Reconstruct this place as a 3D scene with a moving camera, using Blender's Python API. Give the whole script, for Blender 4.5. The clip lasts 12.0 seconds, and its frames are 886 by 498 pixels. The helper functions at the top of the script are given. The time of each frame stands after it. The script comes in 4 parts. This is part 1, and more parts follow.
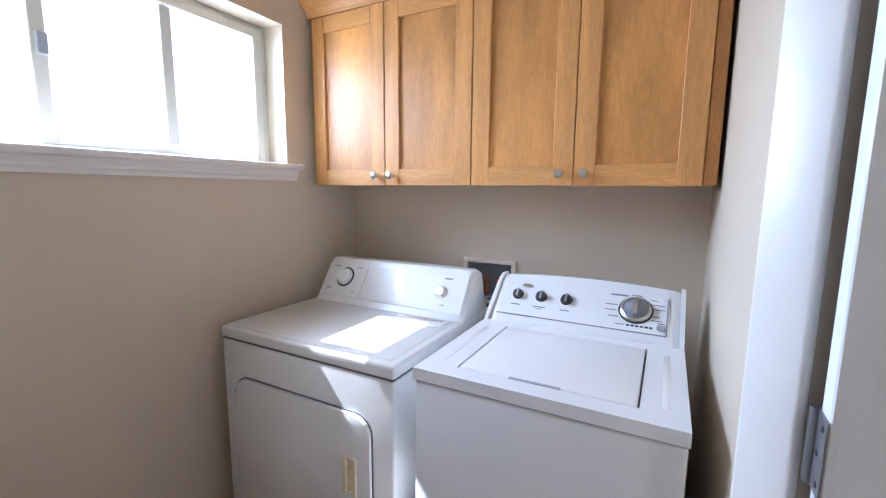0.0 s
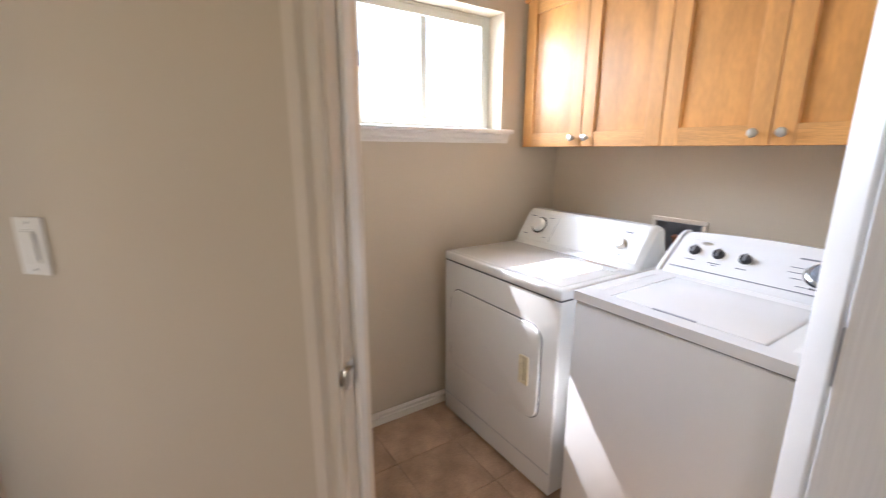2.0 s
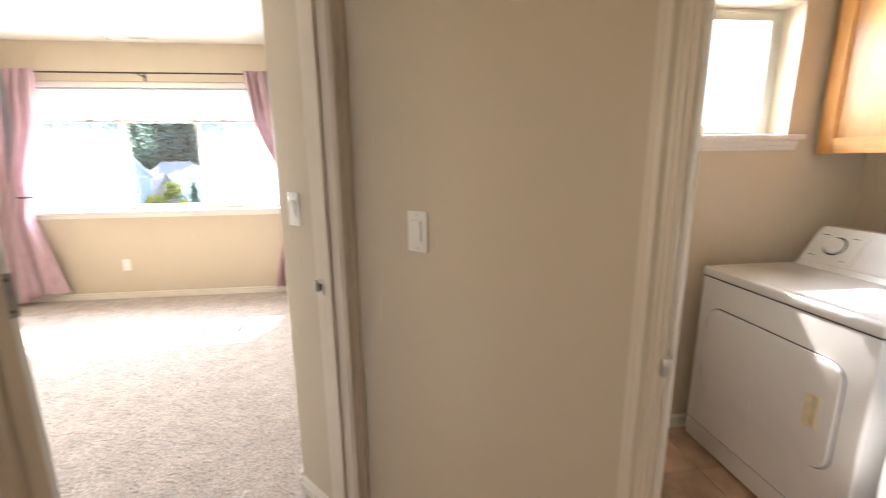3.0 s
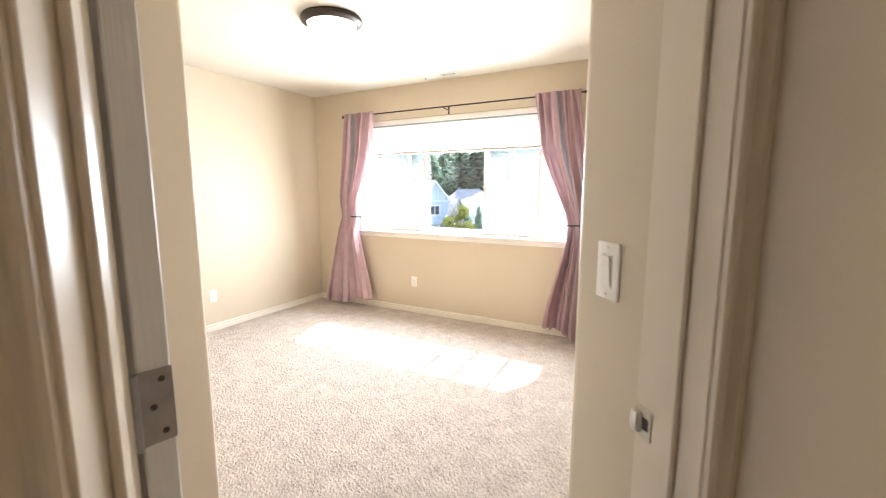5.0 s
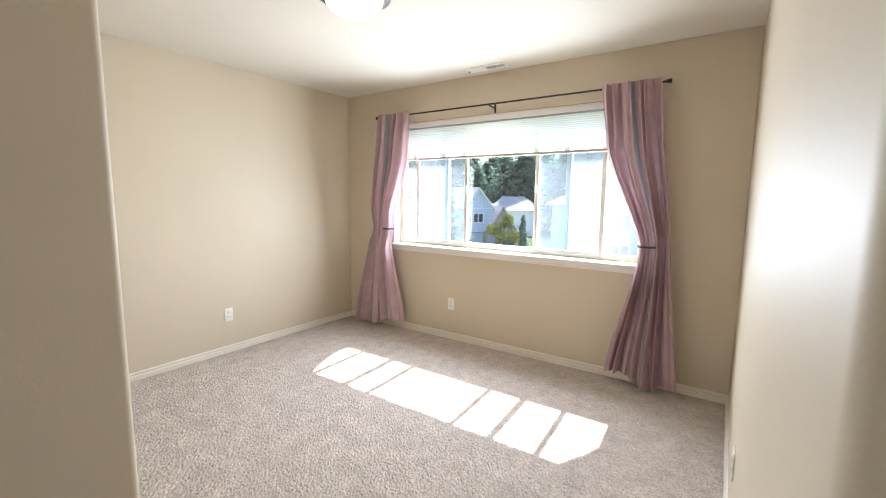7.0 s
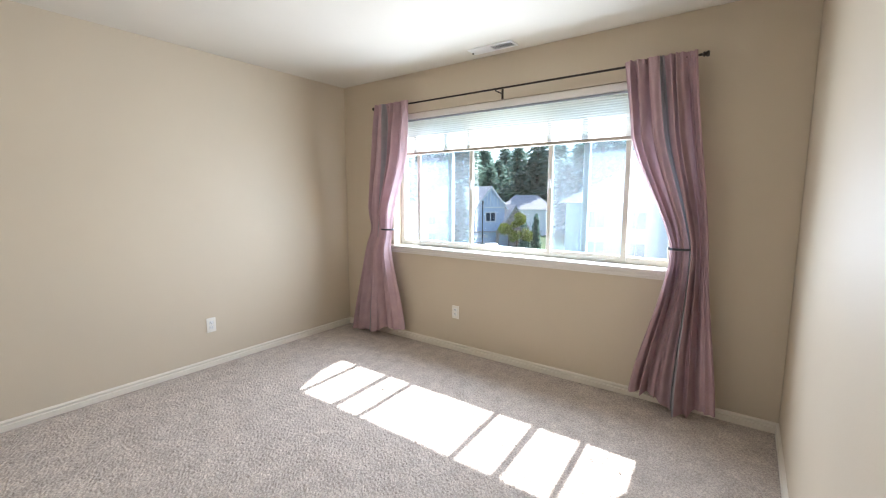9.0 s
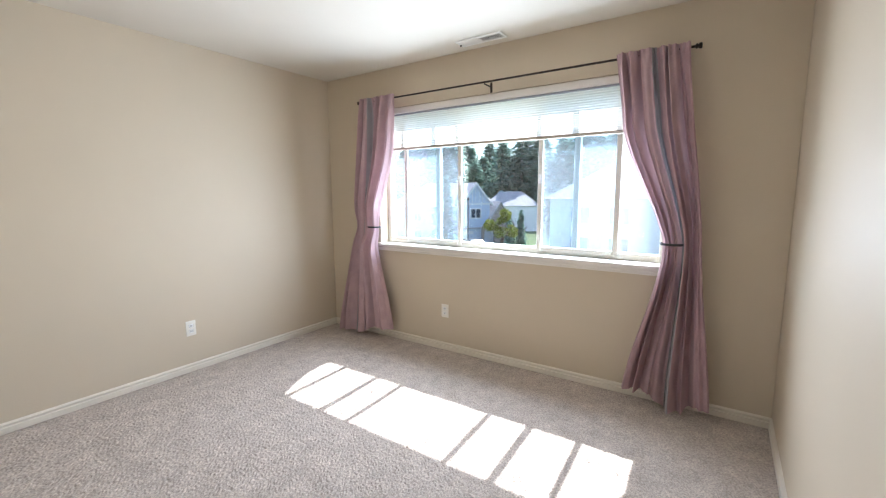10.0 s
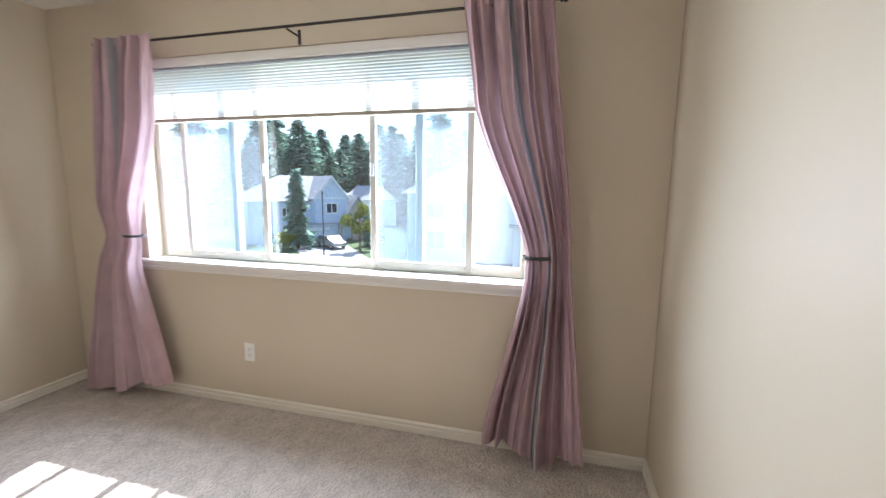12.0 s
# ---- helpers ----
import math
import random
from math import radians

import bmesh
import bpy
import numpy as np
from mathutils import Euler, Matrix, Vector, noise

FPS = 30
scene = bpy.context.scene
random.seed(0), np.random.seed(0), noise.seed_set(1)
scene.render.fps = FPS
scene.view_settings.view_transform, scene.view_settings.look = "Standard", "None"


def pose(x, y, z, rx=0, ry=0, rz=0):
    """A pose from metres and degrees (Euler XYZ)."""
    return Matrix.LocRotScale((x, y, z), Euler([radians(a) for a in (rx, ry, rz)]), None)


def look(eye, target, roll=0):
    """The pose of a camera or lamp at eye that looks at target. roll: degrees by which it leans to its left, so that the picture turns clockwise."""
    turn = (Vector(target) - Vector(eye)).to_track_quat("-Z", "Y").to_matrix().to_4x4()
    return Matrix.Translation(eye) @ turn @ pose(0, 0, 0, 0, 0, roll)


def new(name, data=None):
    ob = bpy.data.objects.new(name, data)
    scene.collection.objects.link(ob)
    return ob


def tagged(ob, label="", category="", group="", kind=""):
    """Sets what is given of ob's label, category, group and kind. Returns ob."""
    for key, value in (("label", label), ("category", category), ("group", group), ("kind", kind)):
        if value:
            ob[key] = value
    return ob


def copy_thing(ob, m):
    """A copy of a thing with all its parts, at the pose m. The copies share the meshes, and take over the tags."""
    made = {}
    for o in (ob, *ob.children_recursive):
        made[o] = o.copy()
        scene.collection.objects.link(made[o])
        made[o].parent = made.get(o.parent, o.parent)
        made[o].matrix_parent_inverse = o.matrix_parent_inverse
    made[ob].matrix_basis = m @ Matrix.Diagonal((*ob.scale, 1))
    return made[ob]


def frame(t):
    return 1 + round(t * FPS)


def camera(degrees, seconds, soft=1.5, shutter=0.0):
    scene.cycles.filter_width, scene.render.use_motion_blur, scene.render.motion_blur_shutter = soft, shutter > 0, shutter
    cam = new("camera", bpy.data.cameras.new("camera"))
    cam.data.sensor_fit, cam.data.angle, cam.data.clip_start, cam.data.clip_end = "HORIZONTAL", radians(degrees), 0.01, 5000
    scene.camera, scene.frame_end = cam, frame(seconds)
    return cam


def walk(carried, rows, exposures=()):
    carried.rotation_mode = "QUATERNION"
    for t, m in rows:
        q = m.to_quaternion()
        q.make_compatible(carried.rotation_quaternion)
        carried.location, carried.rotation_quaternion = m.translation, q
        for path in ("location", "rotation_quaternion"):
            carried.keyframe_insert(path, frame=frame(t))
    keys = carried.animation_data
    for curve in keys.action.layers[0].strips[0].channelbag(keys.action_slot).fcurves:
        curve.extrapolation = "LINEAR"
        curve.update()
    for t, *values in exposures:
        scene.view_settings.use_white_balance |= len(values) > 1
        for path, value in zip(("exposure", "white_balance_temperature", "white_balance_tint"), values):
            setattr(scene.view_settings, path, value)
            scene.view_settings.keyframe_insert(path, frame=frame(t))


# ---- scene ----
cam = camera(92.9, 12.0, soft=1.1, shutter=0.4)
PATH = [
    (0, (0.321, 0.075, 1.344), (-0.61, 1.824, 1.071), 0.5),
    (0.5, (0.354, 0.036, 1.334), (-0.643, 1.739, 1.01), 0.6),
    (0.8, (0.374, -0.009, 1.337), (-0.681, 1.65, 0.973), 0.3),
    (1, (0.413, -0.038, 1.336), (-0.706, 1.574, 0.949), 0.6),
    (1.5, (0.511, -0.08, 1.336), (-0.847, 1.324, 0.905), 0.7),
    (2, (0.630, -0.136, 1.346), (-0.998, 0.932, 0.889), 0.2),
    (2.5, (0.655, -0.298, 1.358), (-1.173, 0.376, 0.905), -0.2),
    (3, (0.680, -0.431, 1.356), (-1.262, -0.206, 0.941), -0.6),
    (3.5, (0.515, -0.472, 1.337), (-1.446, -0.652, 0.985), 0.4),
    (3.7, (0.440, -0.479, 1.342), (-1.503, -0.797, 0.996), 0.4),
    (5.3, (-0.042, -0.694, 1.358), (-1.742, -1.712, 1.095), 0.1),
    (5.5, (-0.112, -0.698, 1.362), (-1.793, -1.750, 1.106), 0.2),
    (6, (-0.243, -0.724, 1.366), (-1.884, -1.835, 1.112), 0.3),
    (6.5, (-0.382, -0.807, 1.355), (-2.013, -1.938, 1.113), 0.5),
    (7, (-0.458, -0.943, 1.383), (-2.095, -2.064, 1.135), 0.6),
    (7.5, (-0.579, -1.02, 1.378), (-2.207, -2.158, 1.139), 0.5),
    (9.5, (-0.84, -1.112, 1.361), (-2.44, -2.285, 1.107), -0.0),
    (10, (-0.864, -1.155, 1.359), (-2.504, -2.268, 1.093), -0.3),
    (10.5, (-0.951, -1.206, 1.372), (-2.647, -2.227, 1.089), -0.5),
    (11, (-1.098, -1.273, 1.361), (-2.876, -2.139, 1.065), -0.3),
    (11.5, (-1.408, -1.302, 1.338), (-3.264, -1.99, 1.049), -0.1),
    (12, (-1.721, -1.341, 1.364), (-3.631, -1.858, 1.073), 0.6),
]
BED_WATTS, LAU_WATTS, HALL_WATTS = 38, 12, 1.6
EXPOSURES = [(0, 2.3, 5050, 14), (1.0, 2.35, 5050, 14), (1.5, 2.42, 5200, 14), (2.0, 2.65, 5750, 15), (2.5, 2.6, 6100, 15), (3.0, 2.6, 6400, 15), (3.7, 2.35, 6650, 15),
             (5.5, 2.45, 6450, 12), (6.5, 1.88, 6250, 11), (7.5, 1.52, 6050, 10), (9.5, 1.37, 5800, 11), (12, 1.36, 5750, 11)]
walk(cam, [(t, look(eye, target, roll)) for t, eye, target, roll in PATH], EXPOSURES)

# ---------------------------------------------------------------- world, sun, exposure
world = bpy.data.worlds.new("world")
scene.world = world
world.use_nodes = True
wn = world.node_tree
sky = wn.nodes.new("ShaderNodeTexSky")
sky.sky_type, sky.sun_disc = "NISHITA", False
sky.sun_elevation, sky.sun_rotation = radians(52), radians(270)
wn.nodes["Background"].inputs["Strength"].default_value = 0.15
wn.links.new(sky.outputs[0], wn.nodes["Background"].inputs["Color"])

sun = new("sun", bpy.data.lights.new("sun", "SUN"))
sun.data.energy, sun.data.angle, sun.data.color = 5.0, radians(0.5), (1.0, 0.95, 0.88)
sun.matrix_world = look((0, 0, 0), (1.0, 0.048, -1.265))


def window_light(name, place, target, w, h, watts, colour):
    la = bpy.data.lights.new(name, "AREA")
    la.shape, la.size, la.size_y, la.energy, la.color = "RECTANGLE", w, h, watts, colour
    ob = new(name, la)
    ob.matrix_world = look(place, target)
    return ob


SKYLIGHT = (0.86, 0.93, 1.0)
window_light("bedroom_sky_light", (-4.02, -2.7, 1.30), (0, -2.7, 0.95), 2.2, 0.75, BED_WATTS, SKYLIGHT)
window_light("laundry_sky_light", (-1.52, 0.88, 1.84), (0.9, 0.15, 0.9), 1.0, 0.5, LAU_WATTS, SKYLIGHT)
_h = pose(0, 0, 0, 0, 0, 45)
# warm fill added to brighten the hall, no known source there
window_light("hall_fill_light", _h @ Vector((-0.075, -2.27, 1.4)), _h @ Vector((-0.3, 0, 1.2)), 0.42, 0.95, HALL_WATTS, (1.0, 0.76, 0.50))


# ---------------------------------------------------------------- materials
def mat(name, colour, rough=0.6, metal=0.0, noise_scale=0.0, amount=0.1, bump=0.0, bump_scale=200.0, stretch=(1, 1, 1),
        fine=0.0, spec=0.5, coat=0.0, jitter=0.0):
    m = bpy.data.materials.new(name)
    m.use_nodes = True
    nt = m.node_tree
    b = nt.nodes["Principled BSDF"]
    b.inputs["Base Color"].default_value = (*colour, 1)
    b.inputs["Roughness"].default_value, b.inputs["Metallic"].default_value = rough, metal
    b.inputs["Specular IOR Level"].default_value = spec
    b.inputs["Coat Weight"].default_value = coat
    co = nt.nodes.new("ShaderNodeTexCoord")
    mp = nt.nodes.new("ShaderNodeMapping")
    mp.inputs["Scale"].default_value = stretch
    nt.links.new(co.outputs["Object"], mp.inputs["Vector"])
    if noise_scale:
        n = nt.nodes.new("ShaderNodeTexNoise")
        n.inputs["Scale"].default_value, n.inputs["Detail"].default_value = noise_scale, 6
        nt.links.new(mp.outputs[0], n.inputs["Vector"])
        ramp = nt.nodes.new("ShaderNodeMapRange")
        ramp.inputs["From Min"].default_value, ramp.inputs["From Max"].default_value = 0.3, 0.7
        ramp.inputs["To Min"].default_value, ramp.inputs["To Max"].default_value = 1 - amount, 1 + amount
        nt.links.new(n.outputs["Fac"], ramp.inputs["Value"])
        last = ramp.outputs[0]
        if fine:
            n2 = nt.nodes.new("ShaderNodeTexNoise")
            n2.inputs["Scale"].default_value, n2.inputs["Detail"].default_value = noise_scale * 14, 3
            nt.links.new(mp.outputs[0], n2.inputs["Vector"])
            r2 = nt.nodes.new("ShaderNodeMapRange")
            r2.inputs["From Min"].default_value, r2.inputs["From Max"].default_value = 0.3, 0.7
            r2.inputs["To Min"].default_value, r2.inputs["To Max"].default_value = 1 - fine, 1 + fine
            nt.links.new(n2.outputs["Fac"], r2.inputs["Value"])
            mul = nt.nodes.new("ShaderNodeMath")
            mul.operation = "MULTIPLY"
            nt.links.new(last, mul.inputs[0]), nt.links.new(r2.outputs[0], mul.inputs[1])
            last = mul.outputs[0]
        if jitter:
            oi = nt.nodes.new("ShaderNodeObjectInfo")
            r3 = nt.nodes.new("ShaderNodeMapRange")
            r3.inputs["To Min"].default_value, r3.inputs["To Max"].default_value = 1 - jitter, 1 + jitter
            nt.links.new(oi.outputs["Random"], r3.inputs["Value"])
            mul = nt.nodes.new("ShaderNodeMath")
            mul.operation = "MULTIPLY"
            nt.links.new(last, mul.inputs[0]), nt.links.new(r3.outputs[0], mul.inputs[1])
            last = mul.outputs[0]
        mix = nt.nodes.new("ShaderNodeVectorMath")
        mix.operation = "SCALE"
        mix.inputs[0].default_value = colour
        nt.links.new(last, mix.inputs["Scale"])
        nt.links.new(mix.outputs[0], b.inputs["Base Color"])
    if bump:
        nb = nt.nodes.new("ShaderNodeTexNoise")
        nb.inputs["Scale"].default_value, nb.inputs["Detail"].default_value = bump_scale, 4
        nt.links.new(mp.outputs[0], nb.inputs["Vector"])
        bp = nt.nodes.new("ShaderNodeBump")
        bp.inputs["Strength"].default_value, bp.inputs["Distance"].default_value = bump, 0.002
        nt.links.new(nb.outputs["Fac"], bp.inputs["Height"])
        nt.links.new(bp.outputs[0], b.inputs["Normal"])
    return m


def glass(name, tint=(1, 1, 1), gloss=0.06):
    m = bpy.data.materials.new(name)
    m.use_nodes = True
    nt = m.node_tree
    nt.nodes.remove(nt.nodes["Principled BSDF"])
    tr, gl = (nt.nodes.new("ShaderNodeBsdf" + k) for k in ("Transparent", "Glossy"))
    mx = nt.nodes.new("ShaderNodeMixShader")
    tr.inputs["Color"].default_value = (*tint, 1)
    gl.inputs["Roughness"].default_value = 0.02
    mx.inputs[0].default_value = gloss
    nt.links.new(tr.outputs[0], mx.inputs[1]), nt.links.new(gl.outputs[0], mx.inputs[2])
    nt.links.new(mx.outputs[0], nt.nodes["Material Output"].inputs["Surface"])
    return m


def cloth(name, colour, share, scale=30.0, amount=0.1, thread=900.0):
    """Cloth or paper that lets part of the light through."""
    m = mat(name, colour, 0.9, noise_scale=scale, amount=amount, bump=0.25, bump_scale=thread, spec=0.1)
    nt = m.node_tree
    b = nt.nodes["Principled BSDF"]
    tl, mx = nt.nodes.new("ShaderNodeBsdfTranslucent"), nt.nodes.new("ShaderNodeMixShader")
    tl.inputs["Color"].default_value = (*colour, 1)
    mx.inputs[0].default_value = share
    nt.links.new(b.outputs[0], mx.inputs[1]), nt.links.new(tl.outputs[0], mx.inputs[2])
    nt.links.new(mx.outputs[0], nt.nodes["Material Output"].inputs["Surface"])
    return m


WALL = mat("wall_paint", (0.60, 0.512, 0.388), 0.55, noise_scale=1.6, amount=0.02, bump=0.22, bump_scale=130, spec=0.35)
CEIL = mat("ceiling_paint", (0.67, 0.62, 0.54), 0.8, noise_scale=2, amount=0.02, bump=0.35, bump_scale=90, spec=0.2)
# trim with the hall's warm light put into its colour; also plain cream
CREAM = mat("cream_and_hall_lit_trim", (0.70, 0.615, 0.50), 0.35, noise_scale=5, amount=0.025, bump=0.05, bump_scale=60)
BASEPAINT = mat("baseboard_paint", (0.76, 0.70, 0.60), 0.35, noise_scale=5, amount=0.025, bump=0.05, bump_scale=60)
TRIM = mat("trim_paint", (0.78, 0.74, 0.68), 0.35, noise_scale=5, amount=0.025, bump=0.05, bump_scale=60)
DOORW = mat("door_paint", (0.82, 0.82, 0.82), 0.4, noise_scale=3, amount=0.02, bump=0.5, bump_scale=55, stretch=(3, 3, 0.12))
VINYL = mat("window_vinyl", (0.62, 0.60, 0.53), 0.35, noise_scale=6, amount=0.03)
CARPET = mat("carpet_pile", (0.52, 0.455, 0.402), 0.95, noise_scale=9, amount=0.13, fine=0.30, bump=0.9, bump_scale=420, spec=0.1)
TILE = mat("vinyl_tile", (0.47, 0.315, 0.21), 0.38, noise_scale=8, amount=0.26, fine=0.10, bump=0.1, bump_scale=60, jitter=0.10)
GROUT = mat("tile_joint", (0.40, 0.27, 0.18), 0.8, noise_scale=20, amount=0.15)
MAPLE = mat("maple_stile", (0.57, 0.275, 0.078), 0.45, noise_scale=5, amount=0.16, fine=0.12, bump=0.06, bump_scale=90, stretch=(5, 5, 0.5), coat=0.08)
MAPLEP = mat("maple_panel", (0.54, 0.25, 0.062), 0.45, noise_scale=2.6, amount=0.34, fine=0.10, bump=0.06, bump_scale=90, stretch=(3, 3, 0.7), coat=0.08)
MAPLEH = mat("maple_rail", (0.58, 0.285, 0.082), 0.45, noise_scale=5, amount=0.14, fine=0.12, bump=0.06, bump_scale=90, stretch=(0.5, 5, 5), coat=0.08)
ENAMEL = mat("white_enamel", (0.80, 0.80, 0.80), 0.22, noise_scale=4, amount=0.015, coat=0.4)
ENAMELD = mat("dryer_enamel", (0.79, 0.785, 0.765), 0.25, noise_scale=4, amount=0.015, coat=0.3)
PLASTICW = mat("white_plastic", (0.78, 0.78, 0.76), 0.4, noise_scale=8, amount=0.02)
PLATE = mat("switch_plate", (0.82, 0.79, 0.72), 0.35, noise_scale=8, amount=0.02)
YELLOWED = mat("aged_plastic", (0.70, 0.62, 0.42), 0.45, noise_scale=40, amount=0.12)
GREY = mat("grey_plastic", (0.32, 0.33, 0.36), 0.4, noise_scale=30, amount=0.06)
DARK = mat("dark_plastic", (0.035, 0.035, 0.04), 0.4, noise_scale=30, amount=0.1)
INK = mat("grey_print", (0.22, 0.23, 0.26), 0.6, noise_scale=60, amount=0.2)
BROWNINK = mat("brown_print", (0.30, 0.20, 0.13), 0.6, noise_scale=60, amount=0.2)
SEAM = mat("seam_shadow_gasket", (0.10, 0.10, 0.11), 0.8, noise_scale=30, amount=0.1)
NICKEL = mat("brushed_nickel", (0.62, 0.60, 0.56), 0.28, 1.0, noise_scale=50, amount=0.06)
STEEL = mat("hinge_steel", (0.36, 0.36, 0.38), 0.42, 1.0, noise_scale=40, amount=0.12)
BRONZE = mat("dark_bronze", (0.045, 0.035, 0.03), 0.4, 0.7, noise_scale=30, amount=0.2)
COPPER = mat("copper_valve", (0.55, 0.22, 0.12), 0.35, 1.0, noise_scale=40, amount=0.2)
PINK = cloth("pink_cloth", (0.51, 0.36, 0.378), 0.10, 12, 0.07)
GREYCLOTH = cloth("grey_cloth", (0.37, 0.355, 0.37), 0.08, 12, 0.07)
RAIL = mat("shade_rail", (0.40, 0.35, 0.28), 0.5, noise_scale=8, amount=0.05)
SHADE = cloth("shade_paper", (0.84, 0.80, 0.71), 0.72, 25, 0.03, 500)
PANE = glass("window_glass", (0.97, 0.985, 0.99), 0.05)
SASHPANE = glass("sash_glass", (0.80, 0.90, 0.98), 0.08)
_nt = SASHPANE.node_tree      # a small translucent share that paints pale haze over the sash panes
_d, _x = _nt.nodes.new("ShaderNodeBsdfTranslucent"), _nt.nodes.new("ShaderNodeMixShader")
_x.inputs[0].default_value = 0.015
_out = _nt.nodes["Material Output"].inputs["Surface"]
_was = _out.links[0].from_socket
_nt.links.new(_was, _x.inputs[1]), _nt.links.new(_d.outputs[0], _x.inputs[2]), _nt.links.new(_x.outputs[0], _out)
SCREEN = glass("screen_mesh", (1, 1, 1), 0.0)      # fine pale threads over open gaps
_nt = SCREEN.node_tree
_d, _e, _x, _y = (_nt.nodes.new("ShaderNode" + k) for k in ("BsdfTranslucent", "BsdfDiffuse", "MixShader", "MixShader"))
_d.inputs["Color"].default_value = _e.inputs["Color"].default_value = (0.82, 0.84, 0.86, 1)
_x.inputs[0].default_value, _y.inputs[0].default_value = 0.06, 0.5
_out = _nt.nodes["Material Output"].inputs["Surface"]
_was = _out.links[0].from_socket
_nt.links.new(_d.outputs[0], _y.inputs[1]), _nt.links.new(_e.outputs[0], _y.inputs[2])
_nt.links.new(_was, _x.inputs[1]), _nt.links.new(_y.outputs[0], _x.inputs[2]), _nt.links.new(_x.outputs[0], _out)
LAWN = mat("lawn", (0.07, 0.11, 0.035), 0.9, noise_scale=0.6, amount=0.3, fine=0.3)
ASPHALT = mat("asphalt", (0.06, 0.06, 0.065), 0.85, noise_scale=1.2, amount=0.15, fine=0.2)
CONCRETE = mat("concrete", (0.36, 0.35, 0.33), 0.85, noise_scale=1.5, amount=0.12, fine=0.1)
SIDING = mat("blue_grey_siding", (0.52, 0.59, 0.70), 0.7, noise_scale=3, amount=0.08)
SIDING2 = mat("cream_siding", (0.78, 0.77, 0.74), 0.7, noise_scale=3, amount=0.08)
ROOFING = mat("roof_shingle", (0.36, 0.35, 0.35), 0.9, noise_scale=6, amount=0.2, fine=0.2, jitter=0.08)
STONE = mat("porch_stone", (0.30, 0.26, 0.23), 0.85, noise_scale=5, amount=0.3, fine=0.15)
HOUSETRIM = mat("white_house_trim", (0.75, 0.75, 0.73), 0.5, noise_scale=3, amount=0.05)
DARKGLASS = mat("far_window_glass", (0.05, 0.06, 0.08), 0.08, noise_scale=2, amount=0.2)
BARK = mat("bark", (0.12, 0.08, 0.055), 0.95, noise_scale=6, amount=0.3)
NEEDLE = cloth("fir_needles", (0.21, 0.32, 0.25), 0.7, 1.5, 0.45, 20)
LEAFY = cloth("yellow_green_leaves", (0.22, 0.25, 0.05), 0.4, 3, 0.35, 20)
CARPAINT = mat("car_paint", (0.30, 0.31, 0.33), 0.25, 0.4, noise_scale=2, amount=0.05, coat=0.6)
TYRE = mat("tyre_rubber", (0.025, 0.025, 0.025), 0.8, noise_scale=20, amount=0.2)
BOWL = mat("lamp_glass", (0.86, 0.84, 0.80), 0.3, noise_scale=5, amount=0.02)
BOWL.node_tree.nodes["Principled BSDF"].inputs["Emission Color"].default_value = (1.0, 0.93, 0.82, 1)
BOWL.node_tree.nodes["Principled BSDF"].inputs["Emission Strength"].default_value = 1.2


# ---------------------------------------------------------------- mesh helpers
DIAG = pose(0, 0, 0, 0, 0, 45)      # the hall stands at 45 degrees to the rooms
ID = Matrix.Identity(4)


def box(bm, x0, x1, y0, y1, z0, z1, bevel=0.0, seg=2):
    vs = [bm.verts.new((x, y, z)) for x in (x0, x1) for y in (y0, y1) for z in (z0, z1)]
    fs = [bm.faces.new([vs[i] for i in q]) for q in ((0, 1, 3, 2), (4, 6, 7, 5), (0, 4, 5, 1), (2, 3, 7, 6), (0, 2, 6, 4), (1, 5, 7, 3))]
    if bevel:
        bmesh.ops.bevel(bm, geom=list({e for f in fs for e in f.edges}), offset=bevel, segments=seg, profile=0.5, affect="EDGES")
    return bm


def prism(bm, pts, z0, z1, round_at=(), radius=0.02):
    lo, hi = ([bm.verts.new((x, y, z)) for x, y in pts] for z in (z0, z1))
    n = len(pts)
    bm.faces.new(lo[::-1]), bm.faces.new(hi)
    for i in range(n):
        bm.faces.new((lo[i], lo[(i + 1) % n], hi[(i + 1) % n], hi[i]))
    if round_at:
        es = [e for i in round_at for e in lo[i].link_edges if hi[i] in e.verts]
        bmesh.ops.bevel(bm, geom=es, offset=radius, segments=6, profile=0.5, affect="EDGES")
    return bm


def lathe(bm, profile, m=ID, seg=24):
    """Turns (radius, height) points round local z, at the pose m."""
    rings = []
    for r, h in profile:
        rings.append([bm.verts.new(m @ Vector((r * math.cos(2 * math.pi * k / seg), r * math.sin(2 * math.pi * k / seg), h))) for k in range(seg)])
    for a, b in zip(rings, rings[1:]):
        for k in range(seg):
            bm.faces.new((a[k], a[(k + 1) % seg], b[(k + 1) % seg], b[k]))
    bm.faces.new(rings[0][::-1]), bm.faces.new(rings[-1])
    return bm


def rod(bm, a, b, r, seg=12):
    a, b = Vector(a), Vector(b)
    q = (b - a).to_track_quat("Z", "Y").to_matrix().to_4x4()
    return lathe(bm, [(r, 0), (r, (b - a).length)], Matrix.Translation(a) @ q, seg)


def extrude_profile(bm, prof, x0, x1):
    """A closed (y, z) outline carried along x."""
    a, b = ([bm.verts.new((x, y, z)) for y, z in prof] for x in (x0, x1))
    n = len(prof)
    for i in range(n):
        bm.faces.new((a[i], a[(i + 1) % n], b[(i + 1) % n], b[i]))
    bm.faces.new(a[::-1]), bm.faces.new(b)
    return bm


